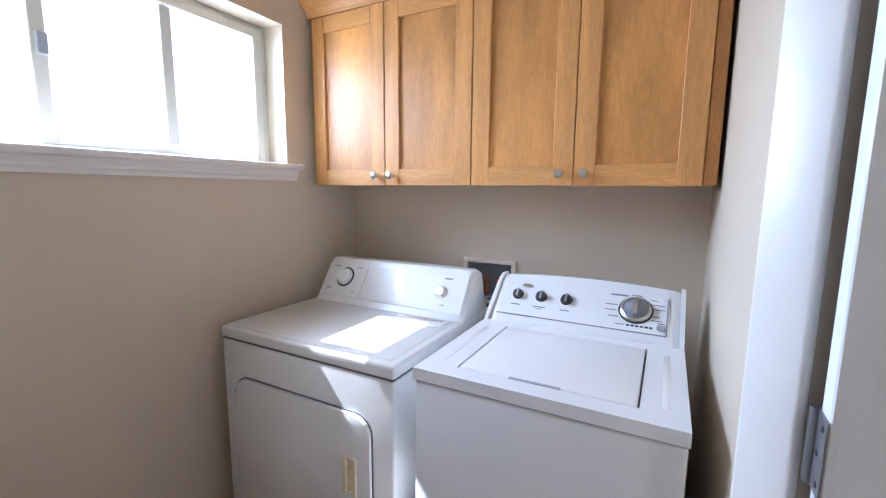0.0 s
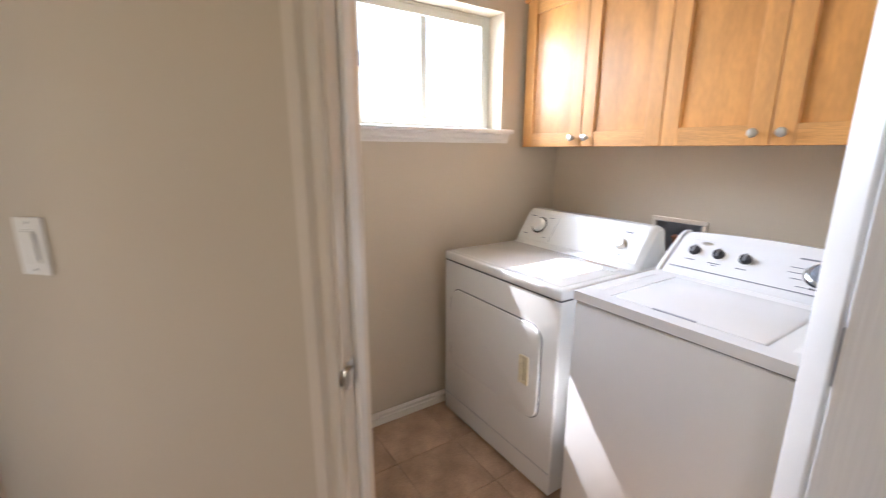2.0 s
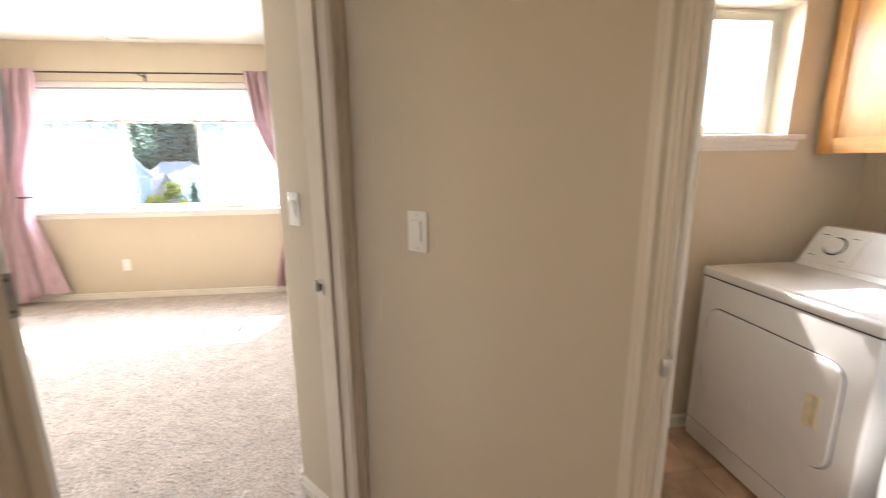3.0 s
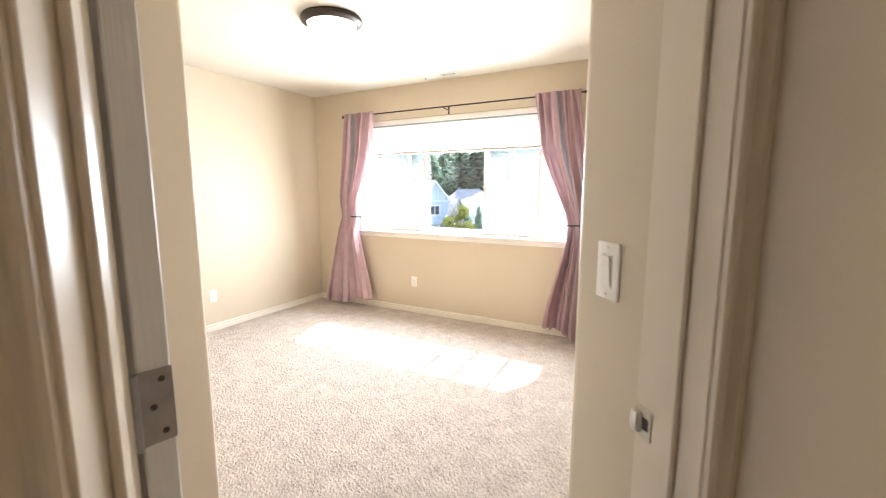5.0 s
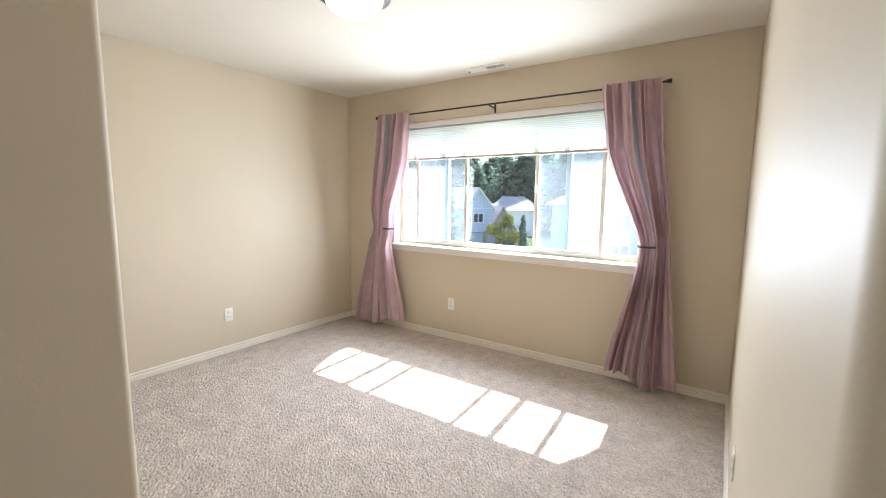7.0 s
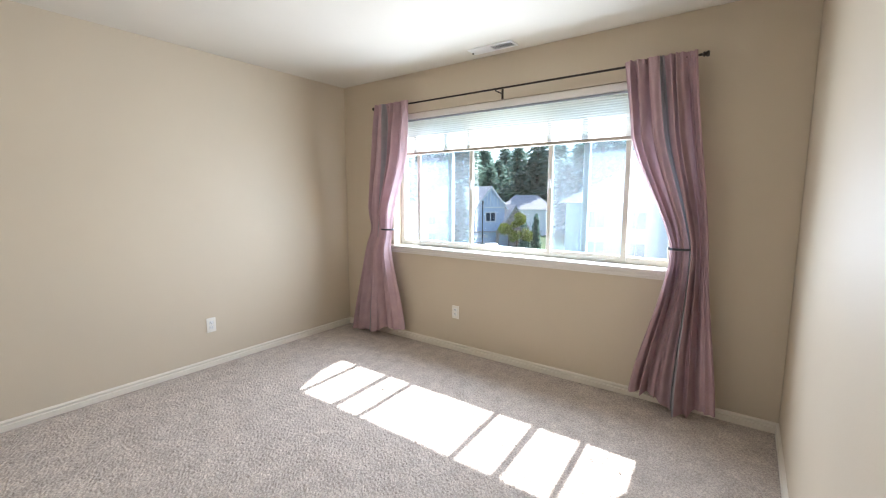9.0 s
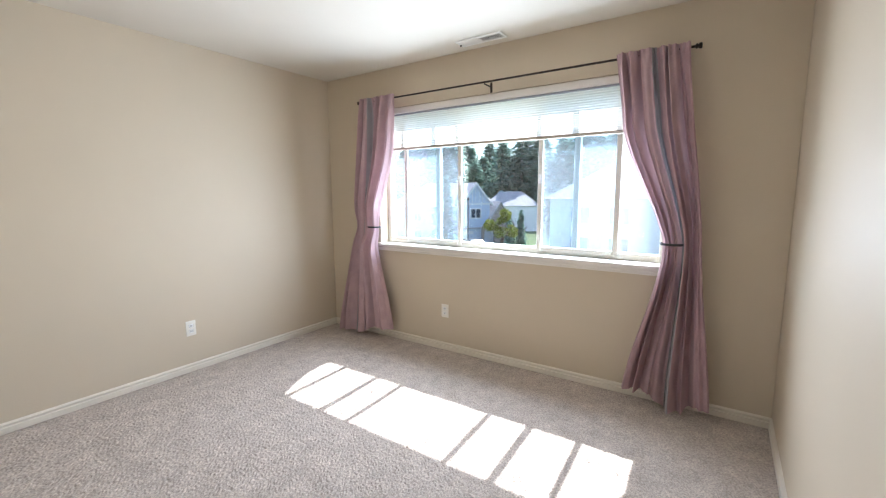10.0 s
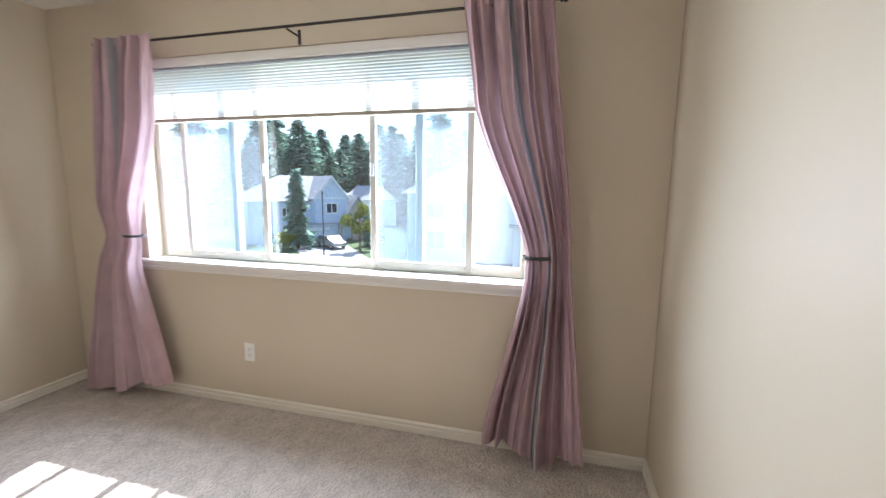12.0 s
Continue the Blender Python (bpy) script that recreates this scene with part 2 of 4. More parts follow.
def mesh_of(name, bm, material, smooth=False):
    bmesh.ops.recalc_face_normals(bm, faces=bm.faces[:])
    me = bpy.data.meshes.new(name)
    bm.to_mesh(me)
    bm.free()
    me.materials.append(material)
    if smooth:
        me.shade_smooth()
        me.set_sharp_from_angle(angle=radians(35))
    return me


def part(name, bm, material, parent, label="", smooth=True, m=None):
    ob = new(name, mesh_of(name, bm, material, smooth))
    ob.parent = parent
    if m is not None:
        ob.matrix_local = m
    return tagged(ob, label)


def thing(name, label, category, m=ID, group="", kind=""):
    ob = new(name)
    ob.empty_display_size = 0.1
    ob.matrix_world = m
    return tagged(ob, label, category, group, kind)


def structure(name, bm, material, label, category="", m=ID, smooth=True):
    ob = new(name, mesh_of(name, bm, material, smooth))
    ob.matrix_world = m
    return tagged(ob, label, category or name.split("_")[0], kind="structure")


B = bmesh.new
TOP = 2.44

# ---------------------------------------------------------------- walls, floors, ceilings
bm = B()
for a in ((-4.66, -3.85, 0, TOP), (-1.47, -0.87, 0, TOP), (-3.85, -1.47, 0, 0.872), (-3.85, -1.47, 2.10, TOP)):
    box(bm, -3.98, -3.80, *a)
structure("wall_west", bm, WALL, "beige painted bedroom wall round the wide window", "wall")
structure("wall_south", box(B(), -3.98, -0.72, -4.66, -4.51, 0, TOP), WALL, "plain beige painted bedroom side wall", "wall")
structure("wall_east", prism(B(), [(-0.85, -4.51), (-0.72, -4.51), (-0.72, -2.27), (1.3, -2.27), (1.3, -2.153), (-0.85, -2.153)], 0, TOP, (5,), 0.02),
          WALL, "beige wall with a rounded corner at the bedroom entry", "wall")
structure("wall_north", prism(B(), [(-3.98, -0.869), (-0.925, -0.852), (-0.752, -0.701), (-0.83, -0.59), (-1.02, -0.74), (-3.98, -0.74)], 0, TOP, (1,), 0.02),
          WALL, "beige bedroom wall turning into the entry", "wall")
bm = B()
box(bm, -1.02, -0.89, 0.052, 0.205, 0, TOP)
box(bm, -0.945, -0.835, -2.3, -0.736, 0, TOP)
box(bm, -1.0, -0.89, -0.736, 0.052, 2.05, TOP)
structure("wall_bedroom_door", bm, WALL, "beige hall wall with the bedroom doorway", "wall", DIAG)
bm = B()
box(bm, -0.89, 0.022, 0.085, 0.205, 0, TOP)
box(bm, 0.818, 2.12, 0.140, 0.205, 0, TOP)
box(bm, 0.022, 0.818, 0.085, 0.205, 2.05, TOP)
structure("wall_laundry_door", bm, WALL, "tan hall wall with the laundry doorway", "wall", DIAG)
structure("wall_hall_stub", box(B(), -0.835, -0.42, -1.0, -0.88, 0, TOP, 0.012), WALL, "short tan hall wall beside the bedroom door", "wall", DIAG)
structure("wall_hall_east", box(B(), 2.0, 2.12, -2.3, 0.085, 0, TOP), WALL, "plain tan hall end wall", "wall", DIAG)
# unseen wall; its opening is added to let the fill light in
bm = B()
for a in ((-0.89, -0.3, -2.3, -2.2, 0, TOP), (0.15, 2.0, -2.3, -2.2, 0, TOP), (-0.3, 0.15, -2.3, -2.2, 0, 0.9), (-0.3, 0.15, -2.3, -2.2, 1.9, TOP)):
    box(bm, *a)
structure("wall_hall_south", bm, WALL, "unseen tan hall wall with an opening added for fill light", "wall", DIAG)
bm = B()
for a in ((-0.75, 0.30, 0, TOP), (1.36, 1.91, 0, TOP), (0.30, 1.36, 0, 1.435), (0.30, 1.36, 2.005, TOP)):
    box(bm, -1.29, -1.11, *a)
structure("wall_laundry_west", bm, WALL, "taupe laundry wall below the high window", "wall")
bm = B()
for a in ((-1.11, -0.465, 0, TOP), (-0.252, 0.57, 0, TOP), (-0.465, -0.252, 0, 0.865), (-0.465, -0.252, 1.03, TOP)):
    box(bm, a[0], a[1], 1.79, 1.91, a[2], a[3])
structure("wall_laundry_back", bm, WALL, "taupe laundry back wall behind the machines", "wall")
structure("wall_laundry_east", box(B(), 0.45, 0.57, 0.76, 1.79, 0, TOP), WALL, "taupe laundry side wall beside the washer", "wall")

structure("ceiling_bedroom", box(B(), -3.98, -0.72, -4.66, -0.75, TOP, TOP + 0.12), CEIL, "off-white textured bedroom ceiling", "ceiling")
structure("ceiling_hall", prism(B(), [(-1.29, -0.75), (-0.72, -0.75), (-0.72, -3.6), (3.4, -3.6), (3.4, 1.91), (-1.29, 1.91)], TOP, TOP + 0.12),
          CEIL, "off-white hall and laundry ceiling", "ceiling")
structure("subfloor", prism(B(), [(-3.98, -4.66), (3.4, -4.66), (3.4, 1.91), (-1.29, 1.91), (-1.29, -0.75), (-3.98, -0.75)], -0.2, -0.012),
          GROUT, "bare floor slab under carpet and vinyl", "floor")


def carpet(name, x0, x1, y0, y1, step, m, keep):
    """Cut-pile carpet: a fine sheet with uneven tufts."""
    nx, ny = int((x1 - x0) / step), int((y1 - y0) / step)
    xs, ys = np.linspace(x0, x1, nx), np.linspace(y0, y1, ny)
    gx, gy = np.meshgrid(xs, ys, indexing="ij")
    rng = np.random.default_rng(5)
    z = rng.normal(0, 0.0017, gx.shape) + 0.0015 * np.sin(gx * 7.1 + 2 * np.sin(gy * 3.3)) * np.sin(gy * 9.7 + gx)
    co = np.stack([gx + rng.normal(0, step * 0.2, gx.shape), gy + rng.normal(0, step * 0.2, gx.shape), z - 0.003], -1).reshape(-1, 3)
    i = np.arange(nx * ny).reshape(nx, ny)
    q = np.stack([i[:-1, :-1], i[1:, :-1], i[1:, 1:], i[:-1, 1:]], -1).reshape(-1, 4)
    q = q[keep(co[q[:, 0], 0], co[q[:, 0], 1])]
    me = bpy.data.meshes.new(name)
    me.from_pydata(co.tolist(), [], q.tolist())
    me.materials.append(CARPET)
    ob = new(name, me)
    ob.matrix_world = m
    return tagged(ob, "beige cut-pile wall-to-wall carpet", "carpet", kind="structure")


carpet("floor_bedroom", -3.80, 0.9, -4.51, -0.6, 0.0095, ID,
       lambda x, y: ((x < -0.85) | (y > -2.16)) & ((x + y) / 1.41421 < -0.945) & (((y - x) / 1.41421 < 0.05) | (x < -0.93)))
carpet("floor_hall", -0.955, 2.0, -2.2, 0.147, 0.014, DIAG, lambda s, d: (d < 0.085) | ((s > 0.03) & (s < 0.81)))

# vinyl tiles of the laundry
TS = 0.305
_bm = box(B(), 0.001, TS - 0.001, 0.001, TS - 0.001, -0.010, 0.0, 0.0015, 1)
tile_mesh = mesh_of("tile", _bm, TILE)
lay = structure("floor_laundry", box(B(), -1.11, 0.45, -0.74, 1.79, -0.0118, -0.0045), GROUT, "brown mottled vinyl tile laundry floor", "floor")
TILES_AT = [(i, j) for i in range(5) for j in range(8)]

# ---------------------------------------------------------------- trim
def baseboard_prof(h=0.064):
    return [(0, 0), (0.015, 0), (0.015, h * 0.55), (0.008, h * 0.60), (0.008, h * 0.72), (0.012, h * 0.78), (0.012, h * 0.86), (0.006, h * 0.96), (0.0, h)]


def baseboard(name, a, b, m=ID):
    """Skirting along the line a to b; the room lies on its left."""
    a, b = Vector((*a, 0)), Vector((*b, 0))
    d = b - a
    f = m @ Matrix.Translation(a) @ Matrix.Rotation(math.atan2(d.y, d.x), 4, "Z")
    return structure(name, extrude_profile(B(), baseboard_prof(), 0, d.length), BASEPAINT, "cream-painted moulded baseboard along the wall", "baseboard", f, False)


baseboard("baseboard_south", (-3.80, -4.51), (-0.85, -4.51))
baseboard("baseboard_west", (-3.80, -0.87), (-3.80, -4.51))
baseboard("baseboard_north", (-0.935, -0.852), (-3.80, -0.868))
baseboard("baseboard_entry", (-0.754, -0.703), (-0.917, -0.845))
baseboard("baseboard_east", (-0.85, -4.51), (-0.85, -2.18))
baseboard("baseboard_entry_south", (-0.83, -2.153), (0.7, -2.153))
baseboard("baseboard_laundry_west", (-1.11, 1.79), (-1.11, -0.74))
baseboard("baseboard_laundry_back", (0.45, 1.79), (-1.11, 1.79))
baseboard("baseboard_laundry_east", (0.45, 0.80), (0.45, 1.79))
baseboard("baseboard_hall", (-0.03, 0.085), (-0.88, 0.085), DIAG)


def casing_prof(w=0.057):
    return [(0, 0), (0.011, 0), (0.014, w * 0.10), (0.014, w * 0.20), (0.006, w * 0.26), (0.007, w * 0.40), (0.019, w * 0.56), (0.019, w * 0.78), (0.011, w * 0.83), (0.011, w), (0, w)]


def casing(inner, out, face, side, z1, w=0.057):
    """An upright moulding. inner: where it starts across the wall; out: +1 or -1, the way it widens; face: the wall's face; side: the way it stands proud."""
    bm = B()
    pts = [(inner + out * b, face + side * a) for a, b in casing_prof(w)]
    prism(bm, pts, 0, z1)
    return bm


def swap(bm):
    for v in bm.verts:
        v.co.x, v.co.y = v.co.y, v.co.x
    return bm


# laundry doorway: jambs at s 0.04 and 0.80
f1 = thing("door_frame_laundry", "white-painted laundry door frame with moulded casing", "door frame", DIAG, kind="structure")
# this jamb is white like the other; warm hall light is in its colour
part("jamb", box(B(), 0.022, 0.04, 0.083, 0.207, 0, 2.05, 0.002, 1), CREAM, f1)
part("jamb", box(B(), 0.80, 0.818, 0.138, 0.207, 0, 2.05, 0.006, 3), TRIM, f1)
part("head_jamb", box(B(), 0.04, 0.80, 0.083, 0.207, 2.03, 2.05, 0.002, 1), TRIM, f1)
part("door_stop", box(B(), 0.04, 0.051, 0.127, 0.160, 0, 2.03, 0.002, 1), TRIM, f1)
# hall-side casing, its tan light put into the colour too
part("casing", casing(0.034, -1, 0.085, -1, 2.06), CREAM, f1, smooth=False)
part("casing", casing(0.034, -1, 0.205, 1, 2.06), TRIM, f1, smooth=False)
part("head_casing", box(B(), -0.023, 0.863, 0.068, 0.085, 2.062, 2.12, 0.004), TRIM, f1)


def strike_plate(name, m, mirror=1):
    t = thing(name, "brushed nickel strike plate screwed to the door jamb", "strike plate", m)
    part("plate", box(B(), -0.0015, 0.0015, -0.014, 0.014, -0.029, 0.029, 0.001, 1), NICKEL, t)
    bm = B()
    lathe(bm, [(0.010, -0.019), (0.0125, -0.012), (0.0135, 0), (0.0125, 0.012), (0.010, 0.019)], pose(0.0005, -0.018, 0), 14)
    part("lip", bm, NICKEL, t)
    part("latch_hole", box(B(), 0.0012, 0.0022, -0.006, 0.008, -0.011, 0.011), DARK, t)
    return t


strike_plate("strike_plate", DIAG @ pose(0.0415, 0.110, 0.948))

# bedroom doorway: jambs at d 0.034 and -0.735
f2 = thing("door_frame_bedroom", "cream-painted bedroom door frame with moulded casing", "door frame", DIAG, kind="structure")
part("jamb", box(B(), -1.031, -0.888, 0.0345, 0.052, 0, 2.05, 0.002, 1), CREAM, f2)
part("jamb", box(B(), -0.947, -0.833, -0.736, -0.718, 0, 2.05, 0.002, 1), CREAM, f2)
part("head_jamb", box(B(), -1.002, -0.888, -0.718, 0.034, 2.03, 2.05, 0.002, 1), CREAM, f2)
part("door_stop", box(B(), -0.964, -0.935, 0.023, 0.034, 0, 2.03, 0.002, 1), CREAM, f2)
part("door_stop", box(B(), -0.905, -0.885, -0.718, -0.707, 0, 2.03, 0.002, 1), CREAM, f2)
part("casing", swap(casing(0.038, 1, -0.89, 1, 2.06, 0.062)), CREAM, f2, smooth=False)
part("casing", swap(casing(-0.724, -1, -0.835, 1, 2.06, 0.065)), CREAM, f2, smooth=False)
part("casing", swap(casing(-0.724, -1, -0.945, -1, 2.06)), CREAM, f2, smooth=False)
part("head_casing", box(B(), -0.89, -0.873, -0.806, 0.083, 2.062, 2.12, 0.004), CREAM, f2)
strike_plate("strike_plate", DIAG @ pose(-1.004, 0.0328, 0.938) @ pose(0, 0, 0, 0, 0, 270))


def hinge_leaf(m, label):
    """A butt hinge: leaf flat on the jamb, screws and knuckle."""
    t = thing("hinge", label, "hinge", m)
    part("leaf", box(B(), -0.018, 0.018, 0, 0.002, -0.045, 0.045, 0.0008, 1), STEEL, t)
    part("knuckle", rod(B(), (0.022, 0.004, -0.045), (0.022, 0.004, 0.045), 0.005), STEEL, t)
    for x, z in ((-0.006, -0.032), (0.004, 0.0), (-0.006, 0.032)):
        part("screw", lathe(B(), [(0.004, 0), (0.0032, 0.0012)], pose(x, 0.002, z, -90), 10), DARK, t)
    return t



# ---------------------------------------------------------------- laundry door, standing open into the hall
ST, W0, W1 = 0.09, -0.665, 0.078
PANELS = ((0.21, 0.84), (0.99, 1.90))


def panel_door(name, label, swing):
    """A moulded two-panel door whose hinge pin stands at the pose swing; it runs from there along local -y."""
    t = thing(name, label, "door", swing @ pose(-0.847, -0.084, 0), kind="structure")
    bm = B()
    box(bm, 0.802, 0.836, W1 - ST, W1, 0.01, 2.03, 0.002, 1)
    box(bm, 0.802, 0.836, W0, W0 + ST, 0.01, 2.03, 0.002, 1)
    for z0, z1 in ((0.01, 0.21), (0.84, 0.99), (1.90, 2.03)):
        box(bm, 0.802, 0.836, W0 + ST, W1 - ST, z0, z1)
    part("slab", bm, DOORW, t)
    for z0, z1 in PANELS:
        bm = B()
        a, b = W0 + ST, W1 - ST
        for k, x, w in ((0, 0.806, 0.012), (1, 0.811, 0.024), (2, 0.808, 0.034)):
            o = k * 0.011
            box(bm, x, 0.832, a + o, a + o + w, z0, z1), box(bm, x, 0.832, b - o - w, b - o, z0, z1)
            box(bm, x, 0.832, a, b, z0 + o, z0 + o + w), box(bm, x, 0.832, a, b, z1 - o - w, z1 - o)
        part("panel_moulding", bm, DOORW, t, smooth=False)
        part("panel", box(B(), 0.8075, 0.8305, a + 0.04, b - 0.04, z0 + 0.04, z1 - 0.04, 0.004, 2), DOORW, t)
    return t


SWING = DIAG @ pose(0.809, 0.131, 0, 0, 0, 42)
panel_door("door_1", "white moulded two-panel laundry door with wood grain, standing open", SWING)
SWING2 = DIAG @ pose(-0.948, -0.722, 0, 0, 0, 33 - 90)
panel_door("door_2", "white moulded two-panel bedroom door, folded back open", SWING2)
hinge_leaf(SWING @ pose(-0.028, -0.006, 1.066), "grey steel hinge leaf on the white laundry door edge")
hinge_leaf(SWING2 @ pose(-0.028, -0.006, 1.105), "grey steel hinge leaf on the open bedroom door edge")

# ---------------------------------------------------------------- windows
def rect_frame(bm, x0, x1, y0, y1, z0, z1, w, bevel=0.003):
    box(bm, x0, x1, y0, y0 + w, z0, z1, bevel, 1), box(bm, x0, x1, y1 - w, y1, z0, z1, bevel, 1)
    box(bm, x0, x1, y0 + w, y1 - w, z0, z0 + w, bevel, 1), box(bm, x0, x1, y0 + w, y1 - w, z1 - w, z1, bevel, 1)
    return bm


def pane(name, x, y0, y1, z0, z1, parent, material):
    ob = part(name, box(B(), x - 0.002, x + 0.002, y0, y1, z0, z1), material, parent, smooth=False)
    ob.visible_shadow = False
    return ob


def sill(name, x, y0, y1, z, label):
    bm = B()
    box(bm, x - 0.12, x + 0.045, y0, y1, z - 0.022, z, 0.005, 2)
    t = structure(name, bm, TRIM, label, "window sill")
    bm = B()
    prof = [(0, 0), (0.012, 0), (0.014, 0.010), (0.020, 0.018), (0.020, 0.026), (0.028, 0.040), (0.028, 0.046), (0, 0.046)]
    a, b = ([bm.verts.new((x + p, y, z - 0.068 + q)) for p, q in prof] for y in (y0 + 0.015, y1 - 0.015))
    n = len(prof)
    for i in range(n):
        bm.faces.new((a[i], a[(i + 1) % n], b[(i + 1) % n], b[i]))
    bm.faces.new(a[::-1]), bm.faces.new(b)
    part("apron", bm, TRIM, t, smooth=False)
    return t


win = thing("window_1", "wide white vinyl slider window, both side sashes slid partly open", "window", kind="structure")
part("window_frame", rect_frame(B(), -3.975, -3.905, -3.85, -1.47, 0.895, 2.10, 0.045), VINYL, win)
for y in (-3.28, -2.075):
    part("mullion", box(B(), -3.965, -3.925, y - 0.022, y + 0.022, 0.94, 2.055, 0.003, 1), VINYL, win)
pane("pane", -3.955, -3.805, -1.515, 0.94, 2.055, win, PANE)
for y0, y1 in ((-3.635, -3.025), (-2.355, -1.77)):
    sash = part("sash", rect_frame(B(), -3.922, -3.897, y0, y1, 0.912, 2.05, 0.036), VINYL, win)
    pane("sash_pane", -3.909, y0 + 0.036, y1 - 0.036, 0.948, 2.014, sash, SASHPANE)
    part("latch", box(B(), -3.897, -3.885, (y1 if y0 < -3 else y0 + 0.036) - 0.028, (y1 if y0 < -3 else y0 + 0.036) - 0.008, 1.42, 1.49, 0.003, 1), PLASTICW, sash)
for y0, y1 in ((-3.805, -3.302), (-2.053, -1.515)):
    scr = part("insect_screen", box(B(), -3.9715, -3.9705, y0, y1, 0.94, 2.055), SCREEN, win, "pale mesh insect screen bright with sun", smooth=False)
    scr.visible_shadow = False
sill("window_sill_1", -3.80, -3.945, -1.40, 0.895, "white moulded bedroom window sill with apron")

win2 = thing("window_2", "high white vinyl laundry slider window in bright sun", "window", kind="structure")
part("window_frame", rect_frame(B(), -1.285, -1.215, 0.30, 1.36, 1.45, 2.005, 0.022), VINYL, win2)
part("mullion", box(B(), -1.275, -1.22, 0.945, 0.985, 1.49, 1.965, 0.003, 1), VINYL, win2)
sash = part("sash", rect_frame(B(), -1.232, -1.208, 0.60, 1.335, 1.462, 1.99, 0.038), VINYL, win2)
pane("sash_pane", -1.22, 0.638, 1.297, 1.50, 1.952, sash, PANE)
part("latch", box(B(), -1.208, -1.196, 0.61, 0.637, 1.70, 1.76, 0.003, 1), GREY, sash)
pane("pane", -1.26, 0.34, 1.32, 1.49, 1.965, win2, PANE)
sill("window_sill_2", -1.11, 0.22, 1.415, 1.45, "white moulded laundry window sill with apron")

# pleated cellular shade, drawn down a little way
sh = thing("cellular_shade", "cream pleated cellular shade raised to the window's upper third", "window shade")
part("headrail", box(B(), -3.895, -3.81, -3.84, -1.48, 2.048, 2.098, 0.006), TRIM, sh)
# grey strip drawn in place of the dark gap below the headrail
part("headrail_gap_line", box(B(), -3.89, -3.825, -3.838, -1.482, 2.034, 2.046, 0.002, 1), GREY, sh)
bm = B()
NP, zt, zb = 17, 2.035, 1.757
rows = []
for k in range(2 * NP + 1):
    z = zt + (zb - zt) * k / (2 * NP)
    rows.append([bm.verts.new((-3.847 if k % 2 else -3.850, y, z)) for y in (-3.835, -1.485)])
for a, b in zip(rows, rows[1:]):
    bm.faces.new((a[0], a[1], b[1], b[0]))
part("pleated_fabric", bm, SHADE, sh)
part("bottom_rail", box(B(), -3.880, -3.835, -3.835, -1.485, 1.736, 1.757, 0.005), RAIL, sh)

# ---------------------------------------------------------------- curtain rod and curtains
RX, RZ = -3.69, 2.155
rodt = thing("curtain_rod", "thin dark bronze curtain rod with cap finials on brackets", "curtain rod")
part("pole", rod(B(), (RX, -3.955, RZ), (RX, -1.375, RZ), 0.007, 14), BRONZE, rodt)
for y, s in ((-3.955, -1), (-1.375, 1)):
    part("finial", lathe(B(), [(0.007, 0), (0.014, 0.004), (0.014, 0.010), (0.009, 0.014), (0.016, 0.020), (0.016, 0.030), (0.012, 0.034)],
                         pose(RX, y, RZ, -90 * s), 16), BRONZE, rodt)
for y in (-3.90, -2.70, -1.43):
    bm = B()
    box(bm, -3.80, -3.795, y - 0.009, y + 0.009, RZ - 0.055, RZ + 0.02, 0.002, 1)
    rod(bm, (-3.797, y, RZ - 0.015), (RX, y, RZ - 0.012), 0.005)
    part("bracket", bm, BRONZE, rodt)


def lerp(pts, z):
    for (z0, a), (z1, b) in zip(pts, pts[1:]):
        if z >= z1:
            f = (z - z1) / (z0 - z1)
            f = 0.55 * f + 0.45 * f * f * (3 - 2 * f)
            return b + (a - b) * f
    return pts[-1][1]


def ease(f):
    f = min(1.0, max(0.0, f))
    return f * f * (3 - 2 * f)


